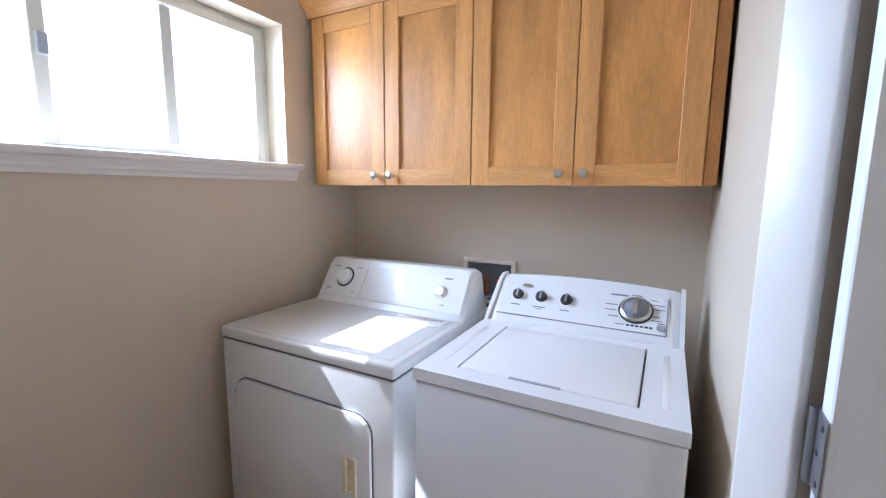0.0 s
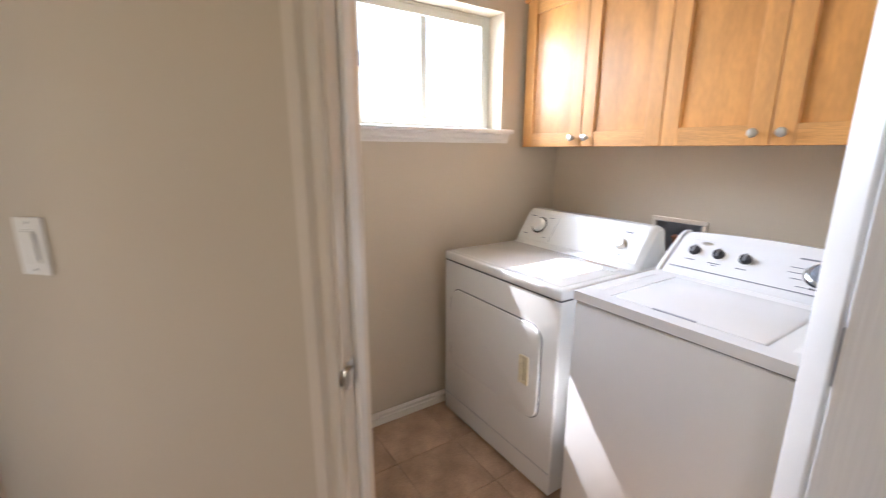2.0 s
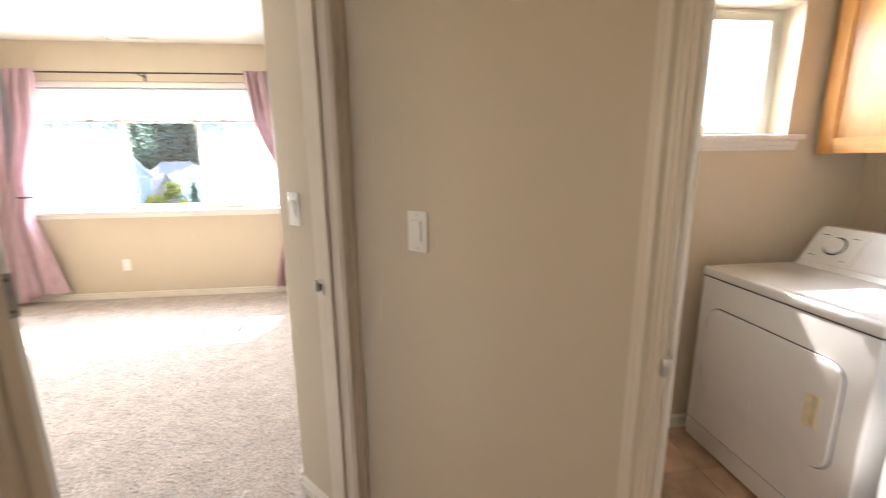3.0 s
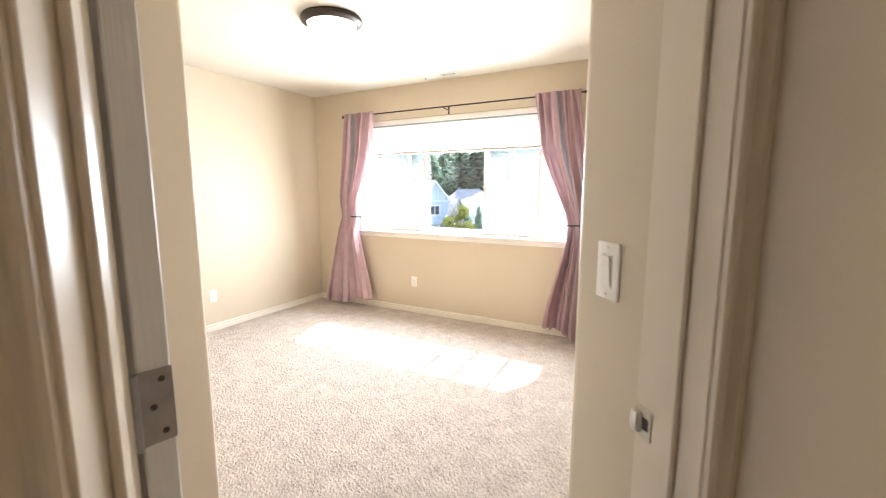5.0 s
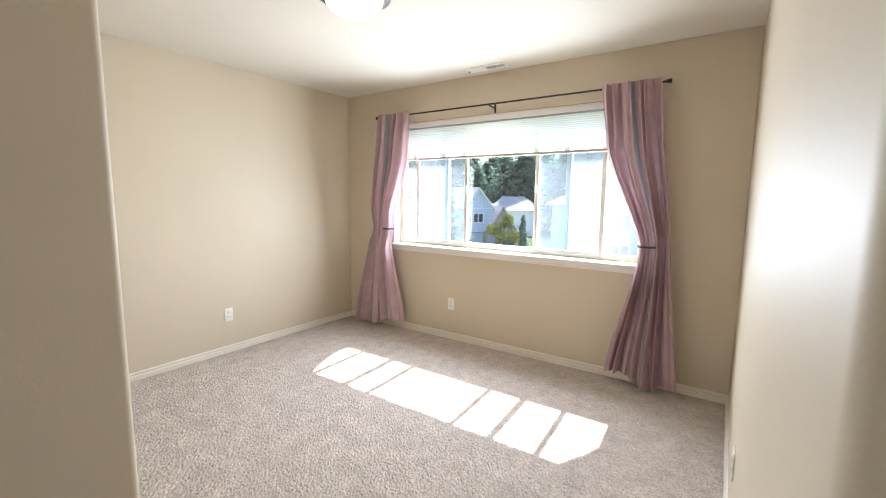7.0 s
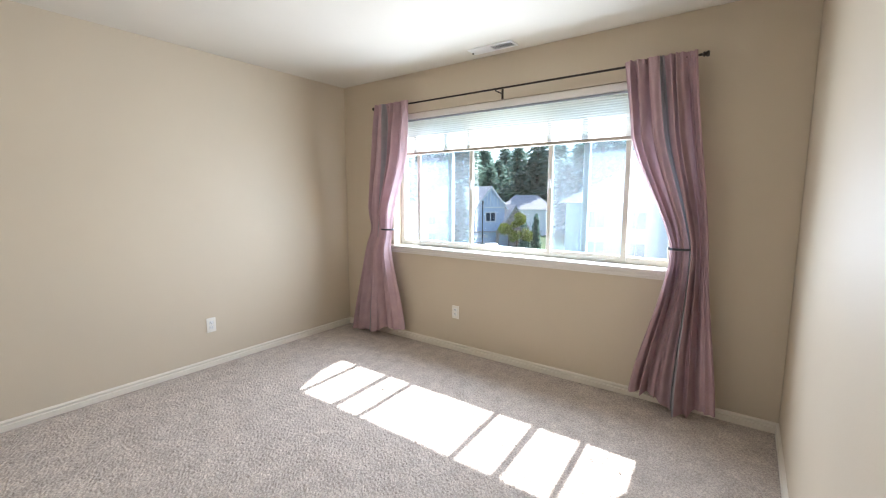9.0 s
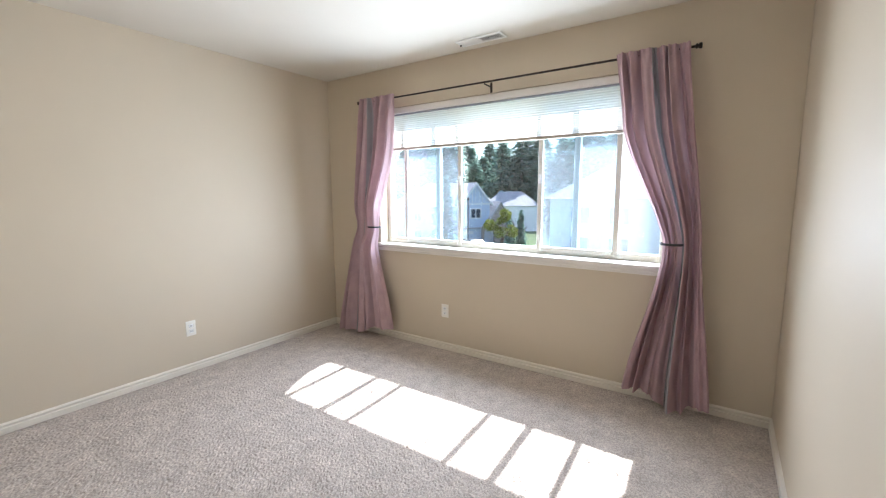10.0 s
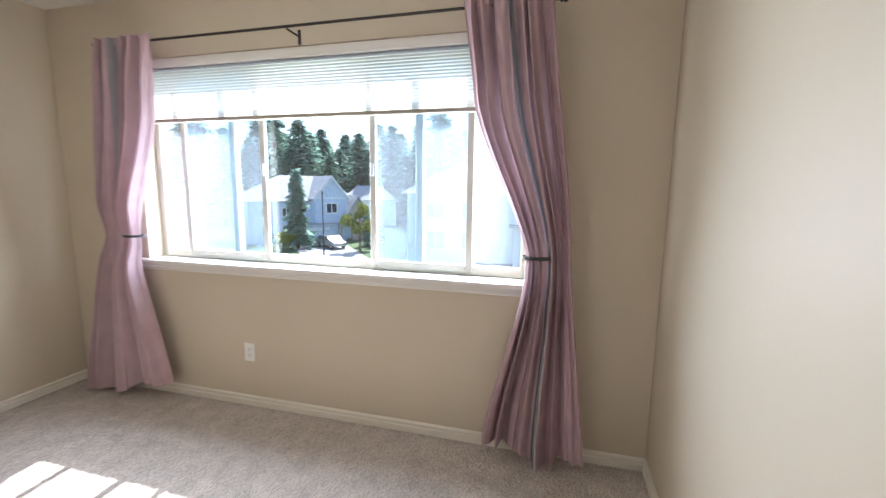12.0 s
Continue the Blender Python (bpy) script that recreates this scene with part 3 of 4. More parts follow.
def curtain(inner, outer, grey, folds, seed, label, tie_at, tie_span, hem):
    """A panel gathered on the rod and tied back. inner and outer: its edges as (height, y), from the top down; grey: its lining's stripe, as shares of its width."""
    rng = np.random.default_rng(seed)
    ph = rng.uniform(0, 6.28, 5)
    t = thing("curtain", label, "curtain", group="curtains at the bedroom window")
    NU, NV = 150, 90

    def place(u, v):
        z = RZ + 0.022 - (RZ + 0.022 - hem(u)) * v
        a, b = lerp(outer, z), lerp(inner, z)
        pinch = math.exp(-((z - 1.045) / 0.13) ** 2)
        wob = u + 0.018 * math.sin(2.2 * v + ph[0]) * math.sin(math.pi * u)
        w = 1.15 * math.sin(2 * math.pi * folds * (wob + 0.05 * math.sin(2 * math.pi * wob * 2 + ph[2])) + ph[1] + 1.1 * math.sin(3 * v + ph[2]) * (1 - 0.4 * u)) + 0.35 * math.sin(2 * math.pi * folds * 2.3 * wob + ph[3] + 2 * v)
        gather = math.exp(-v / 0.05)
        amp = 0.042 * (1 - 0.45 * pinch) * (1 - 0.75 * gather) - 0.008 * v
        fine = 0.011 * gather * math.sin(2 * math.pi * 17 * u + ph[4])
        crease = 0.004 * math.sin(40 * v + 9 * u + ph[3]) * math.exp(-((z - 0.95) / 0.15) ** 2)
        y = a + (b - a) * (u + 0.025 * math.sin(2 * math.pi * folds * u + ph[4]) * math.sin(math.pi * u))
        return (RX + 0.020 + 0.014 * gather + amp * w + fine + crease - 0.02 * pinch, y, z)

    cuts = (0.0, grey[0], grey[1], 1.0)
    for k, (u0, u1) in enumerate(zip(cuts, cuts[1:])):
        n = max(8, int(NU * (u1 - u0)))
        bm = B()
        g = [[bm.verts.new(place(u0 + (u1 - u0) * i / n, j / NV)) for j in range(NV + 1)] for i in range(n + 1)]
        for i in range(n):
            for j in range(NV):
                bm.faces.new((g[i][j], g[i + 1][j], g[i + 1][j + 1], g[i][j + 1]))
        ob = part("grey_stripe" if k == 1 else "pink_panel", bm, GREYCLOTH if k == 1 else PINK, t, "dull grey lining stripe" if k == 1 else "")
        ob.data.shade_smooth()
    y0, y1 = tie_span
    bm = B()
    q = []
    for k in range(24):
        an = 2 * math.pi * k / 24
        c = Vector(((RX - 0.01) + 0.045 * math.sin(an), (y0 + y1) / 2 + (y1 - y0) / 2 * math.cos(an), tie_at))
        nrm = Vector((math.sin(an), math.cos(an), 0)) * 0.004
        q.append([bm.verts.new(c + d) for d in (nrm + Vector((0, 0, 0.007)), nrm - Vector((0, 0, 0.007)), -nrm - Vector((0, 0, 0.007)), -nrm + Vector((0, 0, 0.007)))])
    for k in range(24):
        for i in range(4):
            bm.faces.new((q[k][i], q[k][(i + 1) % 4], q[(k + 1) % 24][(i + 1) % 4], q[(k + 1) % 24][i]))
    part("tieback", bm, DARK, t, "thin black tieback")
    return t


curtain([(2.18, -3.53), (1.75, -3.56), (1.06, -3.785), (0.9, -3.80), (0.1, -3.635)], [(2.18, -3.935), (1.06, -4.03), (0.0, -4.29)], (0.24, 0.35), 4.6, 3,
        "dusty pink curtain with grey stripe, tied back at the window", 1.05, (-3.905, -3.775), lambda u: 0.022 + 0.10 * ease((u - 0.25) / 0.55) + 0.006 * math.sin(11 * u))
curtain([(2.18, -1.785), (1.75, -1.735), (1.06, -1.475), (0.95, -1.475), (0.1, -1.66)], [(2.18, -1.395), (1.06, -1.27), (0.0, -1.165)], (0.42, 0.52), 5.4, 8,
        "dusty pink curtain with a grey stripe, tied back beside the corner", 1.045, (-1.485, -1.365), lambda u: 0.014 + 0.085 * ease((u - 0.52) / 0.14) + 0.06 * ease((0.34 - u) / 0.2) + 0.005 * math.sin(13 * u))


# ---------------------------------------------------------------- switches, outlets, vent, lamp
def plate_thing(kind, m, label, paddle=True, group=""):
    """A wall plate in local x (across) and z (up), standing proud along -y."""
    t = thing(kind, label, kind.replace("_", " "), m, group)
    part("cover_plate", box(B(), -0.036, 0.036, -0.006, 0, -0.058, 0.058, 0.003, 2), PLATE, t)
    if paddle:
        part("rocker_frame", box(B(), -0.0175, 0.0175, -0.0075, -0.005, -0.034, 0.034, 0.001, 1), PLATE, t)
        bm = B()
        extrude_profile(bm, [(-0.005, -0.031), (-0.008, -0.031), (-0.0125, 0.031), (-0.005, 0.031)], -0.014, 0.014)
        part("rocker", bm, PLATE, t, smooth=False)
        part("dimmer_slot", box(B(), 0.0145, 0.0165, -0.0082, -0.006, -0.026, 0.026), GREY, t)
    else:
        for z in (-0.0195, 0.0195):
            part("socket", box(B(), -0.016, 0.016, -0.0085, -0.005, z - 0.0135, z + 0.0135, 0.004, 2), PLASTICW, t)
            bm = B()
            for x in (-0.006, 0.006):
                box(bm, x - 0.001, x + 0.001, -0.0088, -0.008, z - 0.001, z + 0.007)
            lathe(bm, [(0.0022, 0), (0.0022, 0.0006)], pose(0, -0.0082, z - 0.006, 90), 8)
            part("slots", bm, DARK, t)
    for z in ((-0.047, 0.047) if paddle else (0.0,)):
        part("screw", lathe(B(), [(0.003, 0), (0.0022, 0.0012)], pose(0, -0.006, z, 90), 10), NICKEL, t)
    return t


plate_thing("light_switch", DIAG @ pose(-0.600, 0.0845, 1.160), "cream rocker light switch on the tan hall wall")
plate_thing("light_switch", pose(-0.833, -0.7725, 1.193, 0, 0, 41.1), "cream dimmer light switch beside the bedroom entry")
plate_thing("power_outlet", pose(-3.80, -3.128, 0.347, 0, 0, 90), "white double power outlet under the bedroom window", False, "outlets")
plate_thing("power_outlet", pose(-2.358, -4.51, 0.338, 0, 0, 180), "white double power outlet on the side wall", False, "outlets")
plate_thing("power_outlet", pose(-2.40, -0.861, 0.34, 0, 0, 0), "white double power outlet near the entry corner", False, "outlets")

vent = thing("ceiling_vent", "white metal ceiling register with open louvre", "ceiling vent")
vx0, vx1, vy0, vy1 = -3.70, -3.58, -2.885, -2.525
bm = B()
box(bm, vx0, vx1, vy0, vy0 + 0.02, TOP - 0.009, TOP, 0.003, 1), box(bm, vx0, vx1, vy1 - 0.02, vy1, TOP - 0.009, TOP, 0.003, 1)
box(bm, vx0, vx0 + 0.02, vy0 + 0.02, vy1 - 0.02, TOP - 0.009, TOP, 0.003, 1), box(bm, vx1 - 0.02, vx1, vy0 + 0.02, vy1 - 0.02, TOP - 0.009, TOP, 0.003, 1)
part("frame", bm, PLASTICW, vent)
part("dark_throat", box(B(), vx0 + 0.02, vx1 - 0.02, vy0 + 0.02, vy1 - 0.02, TOP - 0.0015, TOP - 0.0005), DARK, vent)
for k in range(24):
    y = vy0 + 0.03 + k * (vy1 - vy0 - 0.06) / 23
    bm = B()
    a = 0.0070 if k < 12 else 0.0012
    box(bm, vx0 + 0.02, vx1 - 0.02, y - a, y + a, TOP - 0.0075, TOP - 0.004)
    part("slat", bm, PLASTICW, vent, smooth=False)
part("damper_lever", box(B(), vx0 + 0.05, vx0 + 0.056, vy0 + 0.006, vy0 + 0.016, TOP - 0.018, TOP - 0.009), DARK, vent)

lamp = thing("ceiling_lamp", "flush ceiling lamp, white glass bowl in a dark bronze ring", "ceiling lamp", pose(-2.13, -2.67, TOP))
part("ring", lathe(B(), [(0.10, 0), (0.185, 0), (0.195, -0.012), (0.190, -0.028), (0.172, -0.040), (0.158, -0.044), (0.150, -0.030)], ID, 48), BRONZE, lamp)
part("glass_bowl", lathe(B(), [(0.152, -0.034), (0.150, -0.050), (0.140, -0.070), (0.115, -0.092), (0.080, -0.107), (0.040, -0.115), (0.006, -0.117)], ID, 48), BOWL, lamp)

# ---------------------------------------------------------------- laundry: wall cabinets
CZ0, CZ1, CY = 1.364, 2.062, 1.49


def wall_cabinet(x0, x1):
    c = thing("wall_cabinet", "honey maple wall cabinet with two closed shaker doors", "cabinet", group="laundry wall cabinets")
    part("body", box(B(), x0, x1, CY + 0.021, 1.788, CZ0 + 0.002, CZ1 + 0.02, 0.002, 1), MAPLE, c)
    xm = (x0 + x1) / 2
    for a, b, kx in ((x0 + 0.0015, xm - 0.0015, xm - 0.043), (xm + 0.0015, x1 - 0.0015, xm + 0.035)):
        w = 0.066
        d = part("door", box(box(B(), a, a + w, CY, CY + 0.02, CZ0, CZ1, 0.002, 1), b - w, b, CY, CY + 0.02, CZ0, CZ1, 0.002, 1), MAPLE, c)
        part("rail", box(B(), a + w, b - w, CY + 0.0005, CY + 0.0195, CZ0, CZ0 + w, 0.0015, 1), MAPLEH, d)
        part("rail", box(B(), a + w, b - w, CY + 0.0005, CY + 0.0195, CZ1 - w, CZ1, 0.0015, 1), MAPLEH, d)
        part("panel", box(B(), a + w, b - w, CY + 0.011, CY + 0.0185, CZ0 + w, CZ1 - w), MAPLEP, d)
        part("knob", lathe(B(), [(0.007, 0), (0.0055, 0.004), (0.0055, 0.012), (0.013, 0.017), (0.0155, 0.022), (0.013, 0.027), (0.005, 0.029)],
                           pose(kx, CY, 1.404, 90), 20), NICKEL, d, "brushed nickel knob")
    return c


wall_cabinet(-1.080, -0.3215)
wall_cabinet(-0.3205, 0.402)
structure("trim_cabinet_filler", box(B(), 0.4035, 0.438, CY + 0.024, 1.786, CZ0 + 0.002, CZ1 + 0.02, 0.002, 1), MAPLE, "maple filler strip beside the cabinet", "trim")
bm = B()
prof = [(CY + 0.02, CZ1 + 0.004), (CY + 0.004, CZ1 + 0.004), (CY, CZ1 + 0.018), (CY - 0.012, CZ1 + 0.034), (CY - 0.035, CZ1 + 0.052), (CY - 0.04, CZ1 + 0.075), (CY + 0.02, CZ1 + 0.075)]
extrude_profile(bm, prof, -1.105, 0.447)
structure("trim_crown", bm, MAPLEH, "maple crown moulding over the cabinets", "trim", smooth=False)


# ---------------------------------------------------------------- laundry: machines
def face_frame(p0, p1, x):
    """A pose on a sloping fascia that rises from p0 to p1 in (y, z): local x across, y up the slope, z out of it."""
    up = Vector((0, p1[0] - p0[0], p1[1] - p0[1])).normalized()
    ax = Vector((1, 0, 0))
    n = ax.cross(up)
    m = Matrix((ax, up, n)).transposed().to_4x4()
    m.translation = Vector((x, (p0[0] + p1[0]) / 2, (p0[1] + p1[1]) / 2))
    return m


def loft_console(x0, x1, prof, drop, end):
    """A console with a gently arched top and rounded ends; prof in (y, z), its upper points fall by drop towards the ends."""
    bm = B()
    N = 26
    rings = []
    zmin = min(z for _, z in prof)
    zmax = max(z for _, z in prof)
    yb = prof[-1][0]
    for k in range(N + 1):
        f = k / N
        f = 0.5 - 0.5 * math.cos(math.pi * f)
        x = x0 + (x1 - x0) * f
        e = min(f, 1 - f) * (x1 - x0)
        shr = 1 - end * (1 - min(1, e / 0.03)) ** 2
        tt = 2 * f - 1
        rings.append([bm.verts.new((x, yb + (y - yb) * shr, zmin + (z - zmin) * (1 - drop * tt * tt) * (shr if z > zmin else 1))) for y, z in prof])
    n = len(prof)
    for a, b in zip(rings, rings[1:]):
        for i in range(n):
            bm.faces.new((a[i], a[(i + 1) % n], b[(i + 1) % n], b[i]))
    bm.faces.new(rings[0][::-1]), bm.faces.new(rings[-1])
    return bm


def knob_part(name, m, r, h, material, parent, label="", pointer=None):
    k = part(name, lathe(B(), [(r, 0), (r, h * 0.25), (r * 0.86, h * 0.4), (r * 0.80, h * 0.9), (r * 0.70, h)], m, 28), material, parent, label)
    if pointer:
        part("pointer", box(B(), -r * 0.16, r * 0.16, -r * 0.8, r * 0.8, h * 0.6, h * 1.25, 0.001, 1), pointer, k, m=m)
    return k


def bars(parent, m, spec, material=INK):
    """Small lines of print too fine to read."""
    bm = B()
    for x, y, w, h in spec:
        box(bm, x - w / 2, x + w / 2, y - h / 2, y + h / 2, 0.0004, 0.0009)
    tagged(part("print", bm, material, parent, smooth=False, m=m), kind="stuff")


DX0, DX1, DY0, DY1 = -1.038, -0.302, 0.968, 1.66
dryer = thing("clothes_dryer", "white front-loading clothes dryer with aged door handle", "dryer")
part("body", box(B(), DX0 + 0.002, DX1 - 0.002, DY0 + 0.003, DY1, 0.02, 0.826, 0.008, 3), ENAMELD, dryer)
part("toe_panel_seam", box(B(), DX0 + 0.006, DX1 - 0.006, DY0 + 0.0015, DY0 + 0.004, 0.118, 0.1205), GREY, dryer)
part("seam", box(B(), DX0 + 0.006, DX1 - 0.006, DY0 + 0.006, DY1 - 0.01, 0.825, 0.8305), SEAM, dryer)
part("top", box(B(), DX0, DX1, DY0, DY1, 0.830, 0.872, 0.010, 4), ENAMELD, dryer)
part("top_panel", box(B(), DX0 + 0.03, DX1 - 0.03, DY0 + 0.03, 1.40, 0.868, 0.8745, 0.004, 2), ENAMELD, dryer)
part("lint_lid", box(B(), -0.56, -0.345, 1.315, 1.385, 0.872, 0.8775, 0.002, 1), ENAMELD, dryer)
bars(dryer, pose(-0.45, 1.372, 0.8775), [(0, 0, 0.17, 0.006), (0.01, -0.010, 0.15, 0.004)], BROWNINK)
for x in (DX0 + 0.05, DX1 - 0.05):
    for y in (DY0 + 0.05, DY1 - 0.05):
        part("foot", lathe(B(), [(0.018, 0), (0.018, 0.012), (0.01, 0.022)], pose(x, y, 0), 12), DARK, dryer)
dp = [(1.405, 0.872), (1.420, 0.885), (1.515, 1.030), (1.530, 1.042), (1.575, 1.042), (1.62, 0.90), (1.62, 0.872)]
con = part("console", loft_console(DX0 + 0.005, DX1 - 0.005, dp, 0.0, 0.10), ENAMELD, dryer)
ff = face_frame((1.420, 0.885), (1.515, 1.030), -0.67)
part("fascia", box(B(), -0.345, 0.345, -0.078, 0.076, -0.0006, 0.0016, 0.0015, 1), ENAMELD, con, m=ff)
part("dial_skirt", lathe(B(), [(0.045, 0), (0.045, 0.0012), (0.040, 0.0016)], ID, 36), DARK, con, m=ff @ pose(-0.235, 0.012, 0.0016))
knob_part("timer_knob", ff @ pose(-0.235, 0.012, 0.002), 0.037, 0.026, PLASTICW, con, "white timer knob")
knob_part("start_knob", ff @ pose(0.245, 0.0, 0.0016), 0.025, 0.020, NICKEL, con, "silver start knob")
bars(con, ff @ pose(0, 0, 0.0014), [(-0.130, 0, 0.0015, 0.135), (-0.30, 0.060, 0.035, 0.004), (-0.175, 0.060, 0.03, 0.004), (-0.305, -0.045, 0.03, 0.004), (-0.17, -0.05, 0.02, 0.003),
                                    (0.262, 0.058, 0.035, 0.006), (0.262, -0.05, 0.02, 0.003)])
# drum door with rounded corners, in a shallow groove
def round_rect(x0, x1, z0, z1, r, n=8):
    pts = []
    for cx, cz, a0 in ((x1 - r, z1 - r, 0), (x0 + r, z1 - r, 90), (x0 + r, z0 + r, 180), (x1 - r, z0 + r, 270)):
        pts += [(cx + r * math.cos(radians(a0 + 90 * k / n)), cz + r * math.sin(radians(a0 + 90 * k / n))) for k in range(n + 1)]
    return pts


def slab_xz(pts, y0, y1, bevel=0.0):
    bm = prism(B(), pts, y0, y1)
    if bevel:
        top = max(f.calc_center_median().z for f in bm.faces)
        es = [e for e in bm.edges if all(abs(v.co.z - top) < 1e-6 for v in e.verts)]
        bmesh.ops.bevel(bm, geom=es, offset=bevel, segments=3, profile=0.5, affect="EDGES")
    for v in bm.verts:
        v.co.y, v.co.z = -v.co.z, v.co.y
    return bm


part("door_gasket", slab_xz(round_rect(-0.967, -0.377, 0.306, 0.706, 0.062), -DY0 - 0.004, -DY0 + 0.0008), SEAM, dryer)
dd = part("drum_door", slab_xz(round_rect(-0.963, -0.381, 0.31, 0.702, 0.058), -DY0 - 0.003, -DY0 + 0.011, 0.007), ENAMELD, dryer)
hb = B()
box(hb, -0.476, -0.462, DY0 - 0.020, DY0 - 0.010, 0.447, 0.567, 0.004, 2), box(hb, -0.443, -0.429, DY0 - 0.016, DY0 - 0.010, 0.447, 0.567, 0.002, 2)
box(hb, -0.465, -0.440, DY0 - 0.016, DY0 - 0.010, 0.555, 0.567, 0.002, 2), box(hb, -0.465, -0.440, DY0 - 0.016, DY0 - 0.010, 0.447, 0.459, 0.002, 2)
box(hb, -0.465, -0.440, DY0 - 0.0125, DY0 - 0.0105, 0.457, 0.557)
part("door_handle", hb, YELLOWED, dd, "yellowed plastic door handle")
for z in (0.62, 0.385):
    part("door_hinge", box(B(), -0.973, -0.963, DY0 - 0.007, DY0 + 0.002, z - 0.03, z + 0.03, 0.002, 1), INK, dryer)

WX0, WX1, WY0, WY1 = -0.206, 0.388, 0.912, 1.63
washer = thing("washing_machine", "white top-loading washing machine with closed lid and dark dials", "washer")
part("body", box(B(), WX0 + 0.002, WX1 - 0.002, WY0 + 0.004, WY1, 0.02, 0.880, 0.008, 3), ENAMEL, washer)
part("seam", box(B(), WX0 + 0.006, WX1 - 0.006, WY0 + 0.007, WY1 - 0.01, 0.879, 0.8845), SEAM, washer)
bm = B()
LX0, LX1, LY0, LY1 = -0.112, 0.298, 0.965, 1.33
grid_x, grid_y = (WX0, LX0, LX1, WX1), (WY0, LY0, LY1, WY1)
gv = {(i, j, z): bm.verts.new((grid_x[i], grid_y[j], z)) for i in range(4) for j in range(4) for z in (0.884, 0.914)}
for i in range(3):
    for j in range(3):
        if (i, j) != (1, 1):
            for z in (0.884, 0.914):
                bm.faces.new([gv[q] for q in ((i, j, z), (i + 1, j, z), (i + 1, j + 1, z), (i, j + 1, z))])
for lo, hi in ((0, 3), (1, 2)):
    loop = [(i, lo) for i in range(lo, hi)] + [(hi, j) for j in range(lo, hi)] + [(i, hi) for i in range(hi, lo, -1)] + [(lo, j) for j in range(hi, lo, -1)]
    for a, b in zip(loop, loop[1:] + loop[:1]):
        bm.faces.new((gv[(*a, 0.884)], gv[(*b, 0.884)], gv[(*b, 0.914)], gv[(*a, 0.914)]))
es = [e for e in bm.edges if len(e.link_faces) == 2 and e.calc_face_angle(0) > 0.5]
bmesh.ops.bevel(bm, geom=es, offset=0.009, segments=3, profile=0.5, affect="EDGES")
part("top", bm, ENAMEL, washer)
part("lid_gap", box(B(), LX0 - 0.004, LX1 + 0.004, LY0 - 0.004, LY1 + 0.004, 0.87, 0.896), SEAM, washer)
lid = part("lid", box(B(), LX0 + 0.004, LX1 - 0.004, LY0 + 0.003, LY1 - 0.002, 0.89, 0.916, 0.005, 3), ENAMEL, washer)
part("lid_grip", box(B(), 0.02, 0.14, LY0 + 0.0005, LY0 + 0.010, 0.905, 0.9168, 0.002, 1), GREY, lid)
for x in (WX0 + 0.042, WX1 - 0.042):
    part("top_groove", box(B(), x - 0.008, x + 0.008, 0.985, 1.30, 0.911, 0.9152, 0.003, 2), ENAMEL, washer)
for x in (WX0 + 0.05, WX1 - 0.05):
    for y in (WY0 + 0.05, WY1 - 0.05):
        part("foot", lathe(B(), [(0.018, 0), (0.018, 0.012), (0.01, 0.022)], pose(x, y, 0), 12), DARK, washer)
wp = [(1.372, 0.914), (1.385, 0.930), (1.505, 1.040), (1.530, 1.056), (1.565, 1.052), (1.61, 0.93), (1.61, 0.914)]
for x, s in ((WX0, 1), (WX1, -1)):
    bm = B()
    extrude_profile(bm, [(1.366, 0.914), (1.380, 0.932), (1.500, 1.030), (1.535, 1.046), (1.575, 1.044), (1.615, 0.93), (1.615, 0.914)], x + 0.001 * s, x + 0.013 * s)
    part("console_end_cap", bm, PLASTICW, washer, smooth=False)
con = part("console", loft_console(WX0 + 0.004, WX1 - 0.004, wp, 0.10, 0.12), ENAMEL, washer)
ff = face_frame((1.385, 0.930), (1.505, 1.036), 0.09)
part("fascia", box(B(), -0.262, 0.252, -0.070, 0.066, -0.003, 0.0015, 0.0015, 1), ENAMEL, con, m=ff)
bm = B()
for a in ((-0.262, 0.252, -0.0705, -0.067), (0.2495, 0.2525, -0.067, 0.060)):
    box(bm, a[0], a[1], a[2], a[3], 0.0014, 0.0022)
part("fascia_edge", bm, INK, con, m=ff, smooth=False)
for x in (-0.205, -0.125, -0.042):
    part("dial_skirt", lathe(B(), [(0.026, 0), (0.026, 0.0008), (0.022, 0.001)], ID, 30), PLASTICW, con, m=ff @ pose(x, 0.012, 0.0016))
    knob_part("selector_knob", ff @ pose(x, 0.012, 0.002), 0.0195, 0.016, DARK, con, "dark grey selector knob", GREY)
part("dial_skirt", lathe(B(), [(0.049, 0), (0.049, 0.001), (0.044, 0.0014)], ID, 36), DARK, con, m=ff @ pose(0.165, 0.008, 0.0016))
part("dial_ring", lathe(B(), [(0.044, 0), (0.044, 0.006), (0.038, 0.010), (0.036, 0.006)], ID, 36), NICKEL, con, "chrome dial ring", m=ff @ pose(0.165, 0.008, 0.003))
knob_part("cycle_knob", ff @ pose(0.165, 0.008, 0.004), 0.034, 0.022, INK, con, "dark grey cycle knob in a chrome ring", NICKEL)
part("start_button", lathe(B(), [(0.011, 0), (0.011, 0.003), (0.009, 0.004)], ID, 20), GREY, con, m=ff @ pose(0.236, -0.045, 0.0015))
part("badge", lathe(B(), [(0.010, 0), (0.010, 0.0015), (0.009, 0.002)], ID, 24), NICKEL, con, m=ff @ pose(-0.18, 0.052, 0.001) @ Matrix.Diagonal((2.0, 0.8, 1, 1)))
